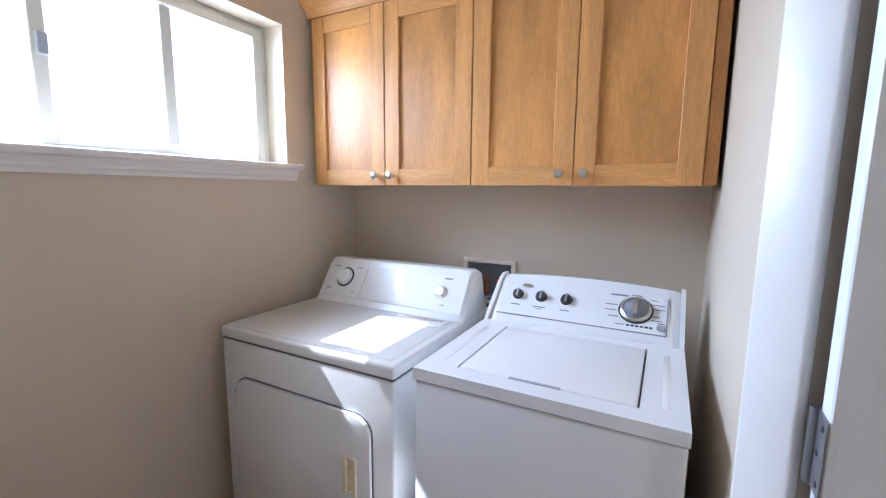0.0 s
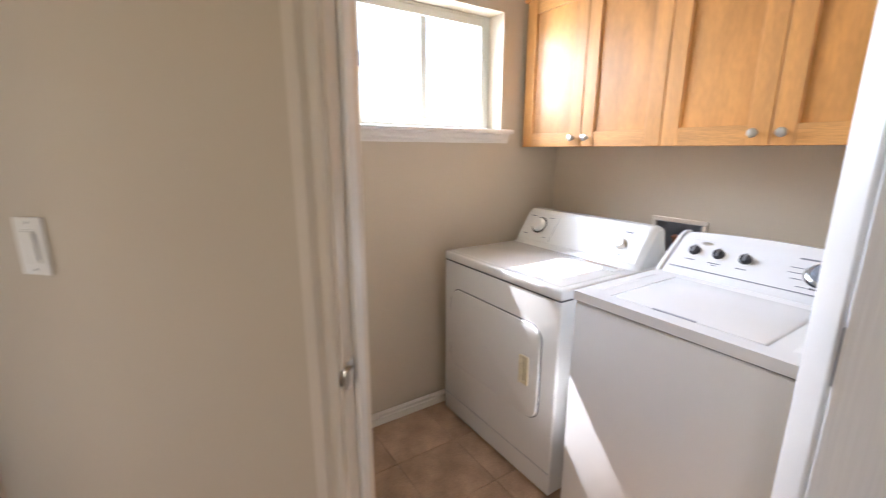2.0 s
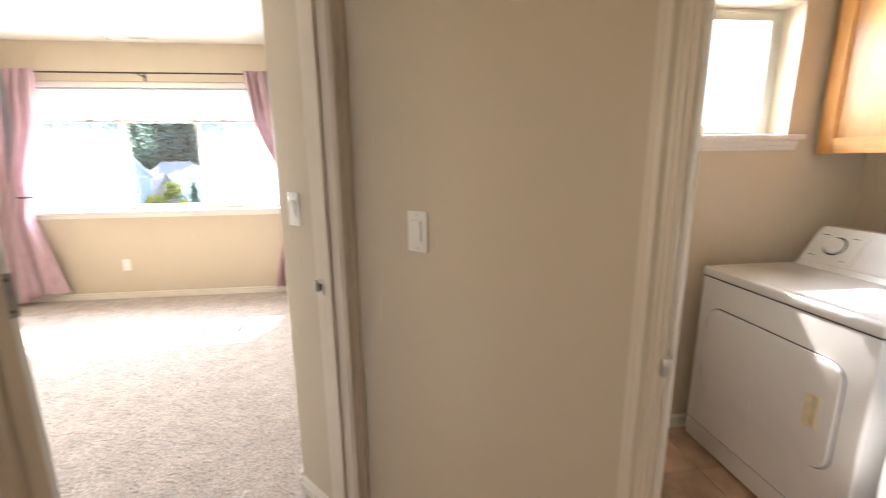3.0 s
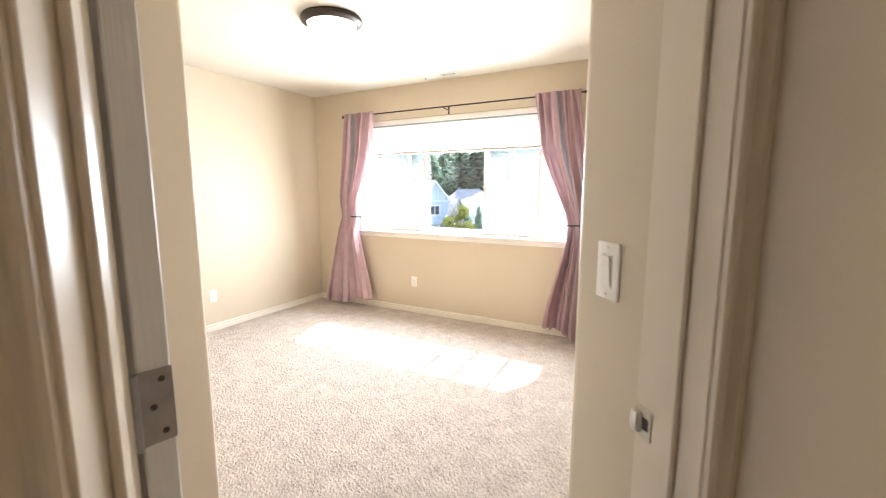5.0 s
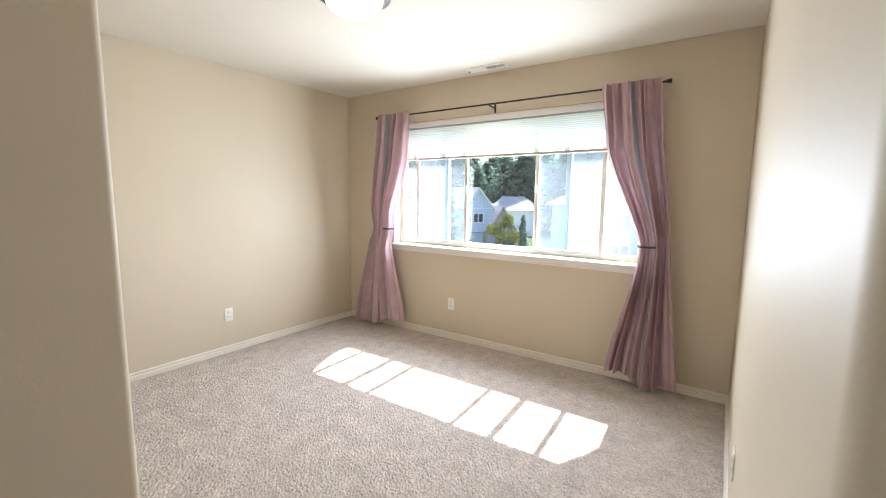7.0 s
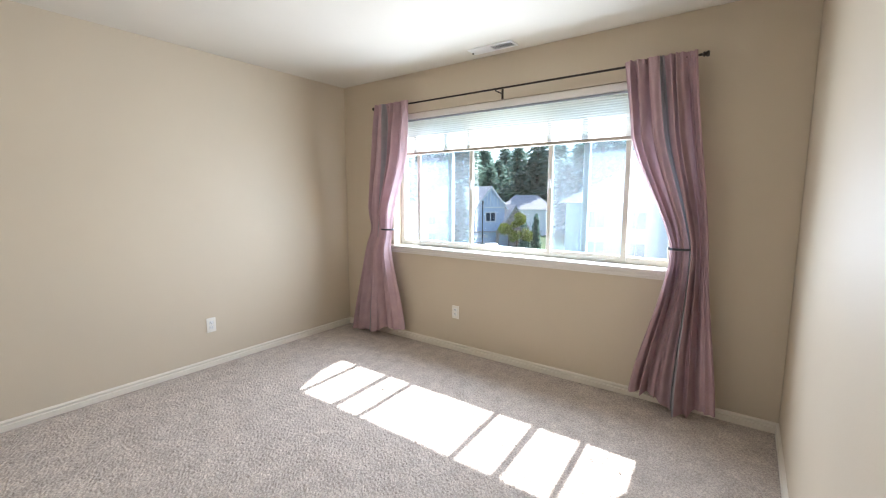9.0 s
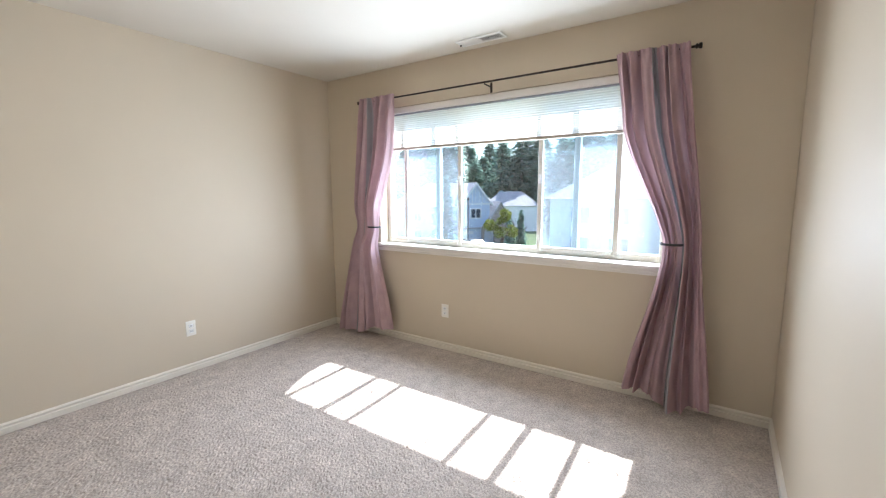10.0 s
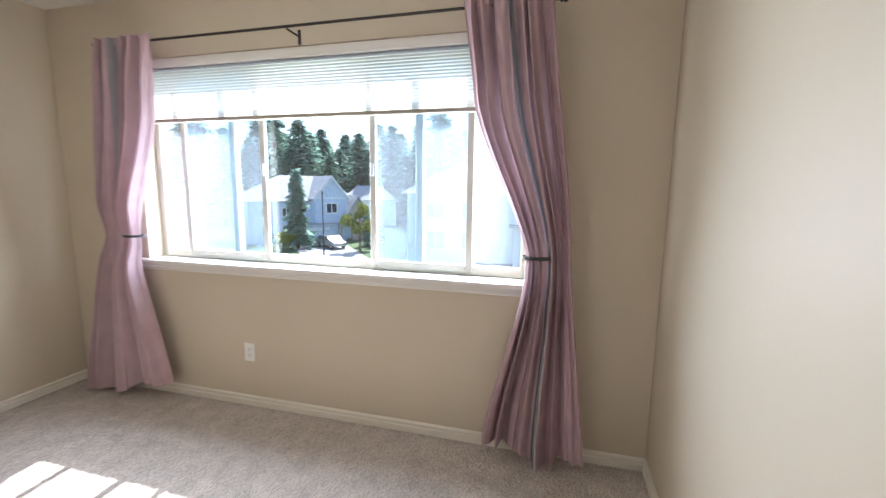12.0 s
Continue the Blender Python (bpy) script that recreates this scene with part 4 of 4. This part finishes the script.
bars(con, ff @ pose(0, 0, 0.0014), [(-0.205, -0.028, 0.03, 0.004), (-0.125, -0.028, 0.04, 0.004), (-0.042, -0.028, 0.03, 0.004), (-0.125, -0.036, 0.02, 0.0025),
                                    (0.115, 0.058, 0.05, 0.006), (0.165, 0.062, 0.03, 0.003), (0.215, 0.050, 0.02, 0.003), (0.228, 0.034, 0.03, 0.003), (0.230, 0.018, 0.03, 0.003),
                                    (0.222, -0.008, 0.02, 0.003), (0.224, -0.022, 0.03, 0.003), (0.095, 0.020, 0.035, 0.003), (0.095, 0.0, 0.035, 0.003), (0.105, -0.022, 0.03, 0.003),
                                    (0.125, -0.048, 0.025, 0.003), (0.236, -0.030, 0.018, 0.003)])
bars(con, ff @ pose(0, 0, 0.0014), [(0.148 + 0.0125 * k, -0.048, 0.009, 0.006) for k in range(6)], DARK)

# supply box, let into the back wall
sb = thing("laundry_supply_box", "cream plastic supply box let into the back wall with copper valve", "supply box")
bm = B()
for a in ((-0.483, -0.234, 1.030, 1.050), (-0.483, -0.234, 0.846, 0.866), (-0.483, -0.460, 0.866, 1.030), (-0.257, -0.234, 0.866, 1.030)):
    box(bm, a[0], a[1], 1.781, 1.794, a[2], a[3], 0.003, 1)
part("frame", bm, CREAM, sb)
bm = B()
box(bm, -0.464, -0.460, 1.79, 1.88, 0.866, 1.03), box(bm, -0.257, -0.253, 1.79, 1.88, 0.866, 1.03)
box(bm, -0.464, -0.253, 1.876, 1.88, 0.866, 1.03), box(bm, -0.464, -0.253, 1.79, 1.88, 0.866, 0.870), box(bm, -0.464, -0.253, 1.79, 1.88, 1.026, 1.03)
# grey puts the shade inside the recess into the tray's colour
part("tray", bm, GREY, sb)
for x in (-0.39, -0.33):
    v = part("valve", rod(B(), (x, 1.845, 0.87), (x, 1.83, 0.965), 0.011), COPPER, sb, "copper supply valve")
    part("lever", box(B(), x - 0.004, x + 0.004, 1.80, 1.835, 0.955, 0.963, 0.001, 1), COPPER, v)
bm = B()
rod(bm, (-0.36, 1.80, 0.87), (-0.34, 1.72, 0.70), 0.010), rod(bm, (-0.34, 1.72, 0.70), (-0.32, 1.70, 0.2), 0.010)
part("supply_hose", bm, DARK, sb, "dark rubber hose")

# ---------------------------------------------------------------- outside, down the slope
GZ = -5.8
K = 1.536      # the street's distances and sizes
structure("wall_lower_storey", prism(B(), [(-3.96, -4.64), (3.3, -4.64), (3.3, 1.89), (-1.27, 1.89), (-1.27, -0.77), (-3.96, -0.77)], GZ, -0.21), SIDING2, "plain pale wall of the storeys below", "wall")
structure("ground", box(B(), -600, 600, -600, 600, GZ - 0.5, GZ), LAWN, "green lawn and garden ground", "ground")


def at(angle, dist, z=GZ, turn=0.0):
    """A pose outside, by its bearing in degrees and distance from the bedroom."""
    return pose(-1.5 + K * dist * math.cos(radians(angle)), -1.3 + K * dist * math.sin(radians(angle)), z, 0, 0, turn)


structure("road", box(B(), -6, 6, -70, 70, 0, 0.02), ASPHALT, "grey asphalt street", "road", at(206, 22, GZ, 30))
structure("driveway", box(B(), -6, 9, -3, 3, 0, 0.04), CONCRETE, "pale concrete driveway", "driveway", at(210.8, 32, GZ, 40))


def gable(bm, x0, x1, y0, y1, z0, z1, over=0.35, thick=0.18):
    """A gable roof whose ridge runs along x."""
    ym = (y0 + y1) / 2
    sl = (z1 - z0) / (ym - y0)
    for s in (-1, 1):
        ye = ym + s * ((y1 - y0) / 2 + over)
        ze = z0 - over * sl
        q = [(ym, z1), (ye, ze), (ye, ze + thick), (ym, z1 + thick)]
        a, b = ([bm.verts.new((x, y, z)) for y, z in q] for x in (x0 - over, x1 + over))
        for i in range(4):
            bm.faces.new((a[i], a[(i + 1) % 4], b[(i + 1) % 4], b[i]))
        bm.faces.new(a[::-1]), bm.faces.new(b)
    return bm


def gable_body(bm, x0, x1, y0, y1, z0, ze, zr):
    ym = (y0 + y1) / 2
    a, b = ([bm.verts.new((x, y, z)) for y, z in ((y0, z0), (y1, z0), (y1, ze), (ym, zr), (y0, ze))] for x in (x0, x1))
    for i in range(5):
        bm.faces.new((a[i], a[(i + 1) % 5], b[(i + 1) % 5], b[i]))
    bm.faces.new(a[::-1]), bm.faces.new(b)
    return bm


def house_window(parent, x, y, z, w, h):
    f = part("window", rect_frame(B(), x, x + 0.08, y - w / 2, y + w / 2, z, z + h, 0.09), HOUSETRIM, parent, smooth=False)
    part("pane", box(B(), x + 0.01, x + 0.03, y - w / 2, y + w / 2, z, z + h), DARKGLASS, f, smooth=False)
    part("glazing_bar", box(B(), x + 0.02, x + 0.07, y - 0.03, y + 0.03, z, z + h), HOUSETRIM, f, smooth=False)


def house(m, siding, label, wing=True):
    """Local +x faces the viewer."""
    h = thing("house", label, "house", m, "houses over the street")
    part("wall", gable_body(B(), -9, -1, -6.0, 6.0, 0, 4.3, 4.5), siding, h, smooth=False)
    bm = B()
    v = [bm.verts.new(p) for p in ((-9.4, -6.4, 4.25), (-0.6, -6.4, 4.25), (-0.6, 6.4, 4.25), (-9.4, 6.4, 4.25), (-5, -2.6, 6.6), (-5, 2.6, 6.6))]
    for q in ((0, 1, 4), (1, 2, 5, 4), (2, 3, 5), (3, 0, 4, 5), (3, 2, 1, 0)):
        bm.faces.new([v[i] for i in q])
    part("roof", bm, ROOFING, h, smooth=False)
    if wing:
        part("front_wing", gable_body(B(), -4, 0.2, 0.6, 4.6, 0, 4.2, 5.8), siding, h, smooth=False)
        part("wing_roof", gable(B(), -4, 0.2, 0.6, 4.6, 4.2, 5.8), ROOFING, h, smooth=False)
        for k in range(9):
            part("batten", box(B(), 0.2, 0.24, 0.9 + k * 0.43 - 0.03, 0.9 + k * 0.43 + 0.03, 4.25, 4.25 + 1.45 * (1 - abs(0.9 + k * 0.43 - 2.6) / 2.0) - 0.05), HOUSETRIM, h, smooth=False)
        part("band", box(B(), 0.2, 0.28, 0.5, 4.7, 4.1, 4.25), HOUSETRIM, h, smooth=False)
        house_window(h, 0.2, 2.7, 2.75, 1.3, 1.1)
        part("skirt_roof", box(B(), 0.2, 1.0, 0.3, 4.9, 2.42, 2.56), ROOFING, h, smooth=False)
        gd = part("garage_door", box(B(), 0.22, 0.28, 0.9, 4.3, 0.05, 2.2), HOUSETRIM, h, smooth=False)
        for k in range(4):
            part("garage_panel", box(B(), 0.28, 0.31, 1.0 + k * 0.82, 1.68 + k * 0.82, 0.2, 2.05, 0.02, 1), siding, gd, smooth=False)
    for y in (-4.2, -2.0):
        house_window(h, -1.0, y, 2.7, 1.2, 1.1), house_window(h, -1.0, y, 0.8, 1.2, 1.2)
    return h


def street_house(m):
    """The blue-grey house over the street: hipped main block, gabled wing over the garage, steep stone porch. Local +x is its front."""
    h = thing("house", "blue-grey two-storey house with gabled wing and arched stone porch", "house", m, "houses over the street")
    h.scale = (K, K, K)
    part("wall", box(B(), -7.0, -1.2, -6.3, 2.8, 0, 3.45), SIDING, h, smooth=False)
    bm = B()
    v = [bm.verts.new(p) for p in ((-7.3, -6.6, 3.4), (-0.9, -6.6, 3.4), (-0.9, 3.1, 3.4), (-7.3, 3.1, 3.4), (-4.1, -3.0, 5.55), (-4.1, 0.3, 5.55))]
    for q in ((0, 1, 4), (1, 2, 5, 4), (2, 3, 5), (3, 0, 4, 5), (3, 2, 1, 0)):
        bm.faces.new([v[i] for i in q])
    part("roof", bm, ROOFING, h, smooth=False)
    part("front_wing", gable_body(B(), -4.2, 0.0, -1.35, 1.35, 0, 3.75, 5.4), SIDING, h, smooth=False)
    part("wing_roof", gable(B(), -4.2, 0.0, -1.35, 1.35, 3.75, 5.4, 0.22, 0.12), ROOFING, h, smooth=False)
    for sg in (-1, 1):
        bm = B()
        q = [(0.0, 5.30), (sg * 1.57, 3.38), (sg * 1.57, 3.53), (0.0, 5.50)]
        a, b = ([bm.verts.new((x, y, z)) for y, z in q] for x in (0.225, 0.275))
        for i in range(4):
            bm.faces.new((a[i], a[(i + 1) % 4], b[(i + 1) % 4], b[i]))
        bm.faces.new(a[::-1]), bm.faces.new(b)
        part("barge_board", bm, HOUSETRIM, h, smooth=False)
    for k in range(7):
        y = -0.96 + 0.32 * k
        part("batten", box(B(), 0.0, 0.03, y - 0.02, y + 0.02, 3.72, 3.75 + 1.6 * (1 - abs(y) / 1.35)), HOUSETRIM, h, smooth=False)
    part("band", box(B(), 0.0, 0.06, -1.38, 1.38, 3.58, 3.70), HOUSETRIM, h, smooth=False)
    house_window(h, 0.0, 0.0, 2.35, 1.05, 0.92)
    part("garage", box(B(), -3.0, 0.15, -2.4, 0.7, 0, 1.55), SIDING, h, smooth=False)
    bm = B()
    extrude_profile(bm, [(-2.6, 1.50), (0.75, 1.50), (0.75, 1.58), (-2.6, 1.58)], -1.2, 0.45)
    part("skirt_roof", bm, ROOFING, h, smooth=False)
    gd = part("garage_door", box(B(), 0.15, 0.19, -2.15, -0.25, 0.02, 1.32), SIDING, h, smooth=False)
    for j in range(4):
        for k in range(4):
            part("garage_panel", box(B(), 0.19, 0.205, -2.11 + k * 0.465, -1.70 + k * 0.465, 0.07 + j * 0.31, 0.33 + j * 0.31), HOUSETRIM if j == 3 else SIDING, gd, smooth=False)
    # the porch: an arch in a stone front under a steep roof
    yc, rr = 1.12, 0.50
    pts = [(0.45, 0), (yc - rr, 0)] + [(yc - rr * math.cos(math.pi * k / 12), 0.98 + rr * math.sin(math.pi * k / 12)) for k in range(13)] + [(yc + rr, 0), (3.3, 0), (3.3, 1.75), (2.15, 3.65), (0.75, 1.75), (0.45, 1.62)]
    bm = B()
    a, b = ([bm.verts.new((x, y, z)) for y, z in pts] for x in (0.25, 0.5))
    for i in range(len(pts)):
        j = (i + 1) % len(pts)
        bm.faces.new((a[i], a[j], b[j], b[i]))
    bm.faces.new(a[::-1]), bm.faces.new(b)
    part("porch_arch", bm, STONE, h, smooth=False)
    for sg in (-1, 1):
        bm = B()
        q = [(2.15, 3.72), (2.15 + sg * 1.4, 1.66), (2.15 + sg * 1.4, 1.80), (2.15, 3.88)]
        a, b = ([bm.verts.new((x, y, z)) for y, z in q] for x in (-2.0, 0.65))
        for i in range(4):
            bm.faces.new((a[i], a[(i + 1) % 4], b[(i + 1) % 4], b[i]))
        bm.faces.new(a[::-1]), bm.faces.new(b)
        part("porch_roof", bm, ROOFING, h, smooth=False)
    part("porch_door", box(B(), -1.2, -1.12, 0.75, 1.5, 0, 1.45), DARKGLASS, h, smooth=False)
    for y in (-5.0, -3.4):
        house_window(h, -1.2, y, 2.1, 0.8, 0.8), house_window(h, -1.2, y, 0.55, 0.8, 0.9)
    return h


street_house(at(209.9, 37, GZ, 52))
for bearing, dist, turn, sc, words in ((205.0, 50, 27, (0.7, 0.52, 0.72), "pale house with a sunlit shingle roof, partly hidden"),
                                       (237, 30, 57, (1, 1, 1), "pale two-storey house with hip roof"),
                                       (187, 25, 7, (1, 1, 1), "pale neighbouring house with gabled wing"),
                                       (171, 23, -10, (1, 1, 1), "cream neighbouring house with gabled wing")):
    house(at(bearing, dist, GZ, turn), SIDING2, words, dist < 40).scale = [K * v for v in sc]


def fir(seed, h, w):
    """A fir: tapered trunk, whorls of drooping boughs set with many short needle sprays."""
    rng = np.random.default_rng(seed)
    t = thing("fir_tree", "tall dark green fir tree behind the houses", "tree", pose(0, 0, -200), "fir wood behind the houses")
    part("trunk", lathe(B(), [(0.28 * h / 12, 0), (0.16 * h / 12, h * 0.5), (0.02, h * 0.99)], ID, 8), BARK, t)
    vs, fs = [], []
    n = int(h * 4.2)
    for k in range(n):
        f = k / n
        z = h * (0.10 + 0.89 * f)
        ln0 = w * (1 - f) ** 0.8 * rng.uniform(0.65, 1.15) + 0.15
        for j in range(int(6 + 5 * (1 - f))):
            an = rng.uniform(0, 6.283)
            ln = ln0 * rng.uniform(0.6, 1.1)
            d = np.array([math.cos(an), math.sin(an)])
            for s in range(7):
                g = (s + rng.uniform(0.2, 1)) / 7
                c = np.array([*(d * ln * g), z - 0.35 * ln * g * g + rng.normal(0, 0.07)])
                size = 0.26 + 0.42 * rng.random() * (1 - 0.4 * f)
                a = an + rng.normal(0, 0.9)
                p = np.array([math.cos(a), math.sin(a), -0.35 + rng.normal(0, 0.35)]) * size
                side = np.array([-math.sin(a), math.cos(a), rng.normal(0, 0.5)]) * size * 0.38
                i = len(vs)
                vs += [tuple(c - side), tuple(c + side), tuple(c + p)]
                fs.append((i, i + 1, i + 2))
    me = bpy.data.meshes.new("crown")
    me.from_pydata(vs, [], fs)
    me.materials.append(NEEDLE)
    ob = new("crown", me)
    ob.parent = t
    return t


firs = [fir(1, 13.0, 4.4), fir(2, 11.5, 4.0), fir(3, 15.0, 4.8)]
rng = np.random.default_rng(11)
spots = [(193 + 1.7 * k + rng.uniform(-0.8, 0.8), 54 + rng.uniform(-2, 9), rng.uniform(0.72, 1.0)) for k in range(26)]
spots += [(193 + 2.1 * k + rng.uniform(-1, 1), 66 + rng.uniform(0, 8), rng.uniform(0.85, 1.12)) for k in range(21)]
for k, (an, dist, sc) in enumerate(spots):
    src = firs[k % 3]
    m = at(an, dist, GZ, rng.uniform(0, 360))
    if k < 3:
        src.matrix_world = m
        src.scale = (sc * K * 1.45, sc * K * 1.45, sc * K)
    else:
        cp = copy_thing(src, m)
        cp.scale = (sc * K * 1.45, sc * K * 1.45, sc * K)


def broadleaf(name, m, h, w, material, label, category, seed, tall=1.0):
    rng = np.random.default_rng(seed)
    t = thing(name, label, category, m)
    bm = B()
    lathe(bm, [(0.09 * h / 3, 0), (0.06 * h / 3, h * 0.35), (0.02, h * 0.7)], ID, 8)
    for k in range(6):
        an = k * 1.05
        rod(bm, (0, 0, h * (0.2 + 0.05 * k)), (w * 0.5 * math.cos(an), w * 0.5 * math.sin(an), h * (0.45 + 0.06 * k)), 0.02, 6)
    part("trunk", bm, BARK, t)
    vs, fs = [], []
    blobs = [(rng.normal(0, w * 0.30), rng.normal(0, w * 0.30), h * rng.uniform(0.35, 0.85), w * rng.uniform(0.18, 0.34)) for _ in range(14)] if tall == 1 else \
        [(rng.normal(0, 0.08), rng.normal(0, 0.08), h * (0.08 + 0.065 * k), w * (0.5 - 0.03 * k) * (1 if k < 13 else 0.5)) for k in range(14)]
    for bx, by, bz, br in blobs:
        for _ in range(150):
            d = rng.normal(0, 1, 3)
            d /= np.linalg.norm(d)
            c = np.array([bx, by, bz]) + d * br * rng.uniform(0.6, 1.05)
            a, b = rng.normal(0, 1, 3), rng.normal(0, 1, 3)
            a, b = a / np.linalg.norm(a) * 0.11, b / np.linalg.norm(b) * 0.07
            i = len(vs)
            vs += [tuple(c - a), tuple(c + b), tuple(c + a), tuple(c - b)]
            fs.append((i, i + 1, i + 2, i + 3))
    me = bpy.data.meshes.new("crown")
    me.from_pydata(vs, [], fs)
    me.materials.append(material)
    ob = new("crown", me)
    ob.parent = t
    return t


for kind, bearing, dist, h, w, stuff, words, cat, seed, tall in (
        ("tree", 206.3, 31, 3.7, 1.4, LEAFY, "small yellow-green garden tree", "tree", 4, 1),
        ("shrub", 215.5, 33, 1.5, 1.3, LEAFY, "yellow-green garden shrub by the drive", "shrub", 5, 1),
        ("cypress", 205.4, 34, 2.95, 1.0, NEEDLE, "narrow dark green cypress", "tree", 6, 2),
        ("cypress", 203.8, 34, 3.4, 1.0, NEEDLE, "narrow taller dark green cypress", "tree", 7, 2)):
    broadleaf(kind, at(bearing, dist), h, w, stuff, words, cat, seed, tall).scale = (K, K, K)
young = fir(9, 5.9, 1.0)
young.matrix_world = at(214.2, 33, GZ, 40)
young.scale = (K, K, K)
tagged(young, "young fir tree in front of the house", "tree", "")

car = thing("car", "grey parked car on the driveway", "car", at(210.1, 33, GZ + 0.04, 62))
bm = B()
prof = [(-2.1, 0.35), (2.1, 0.35), (2.15, 0.75), (1.2, 0.92), (0.6, 1.42), (-1.2, 1.45), (-1.9, 0.98), (-2.15, 0.85)]
a, b = ([bm.verts.new((x * 1.0, y, z)) for x, z in prof] for y in (-0.85, 0.85))
for i in range(len(prof)):
    j = (i + 1) % len(prof)
    bm.faces.new((a[i], a[j], b[j], b[i]))
bm.faces.new(a[::-1]), bm.faces.new(b)
bmesh.ops.bevel(bm, geom=bm.edges[:], offset=0.08, segments=2, profile=0.5, affect="EDGES")
part("body", bm, CARPAINT, car)
for y in (-0.86, 0.86):
    part("side_window", box(B(), -1.2, 0.6, y - 0.01, y + 0.01, 0.98, 1.34, 0.005, 1), DARKGLASS, car)
    for x in (-1.35, 1.35):
        w = part("wheel", lathe(B(), [(0.2, -0.1), (0.33, -0.1), (0.33, 0.1), (0.2, 0.1)], pose(x, y * 0.93, 0.33, 90), 20), TYRE, car)
        part("rim", lathe(B(), [(0.2, -0.11), (0.2, 0.11)], pose(x, y * 0.93, 0.33, 90), 16), NICKEL, w)
pole = thing("street_lamp", "thin dark street lamp post", "street lamp", at(211.0, 29.4))
part("post", lathe(B(), [(0.07, 0), (0.055, 6.0), (0.045, 6.3)], ID, 10), BRONZE, pole)
part("lantern", lathe(B(), [(0.045, 6.3), (0.12, 6.36), (0.10, 6.58), (0.03, 6.65)], ID, 10), BRONZE, pole)

# the single tiles of the laundry floor
for i, j in TILES_AT:
    c = Vector((-1.11 + (i + 0.5) * TS, 1.79 - (j + 0.5) * TS, 0))
    if (c.y - c.x) / 1.41421 > 0.30:
        ob = new("tile", tile_mesh)
        ob.parent = lay
        ob.matrix_local = pose(-1.11 + i * TS, 1.79 - (j + 1) * TS, 0)
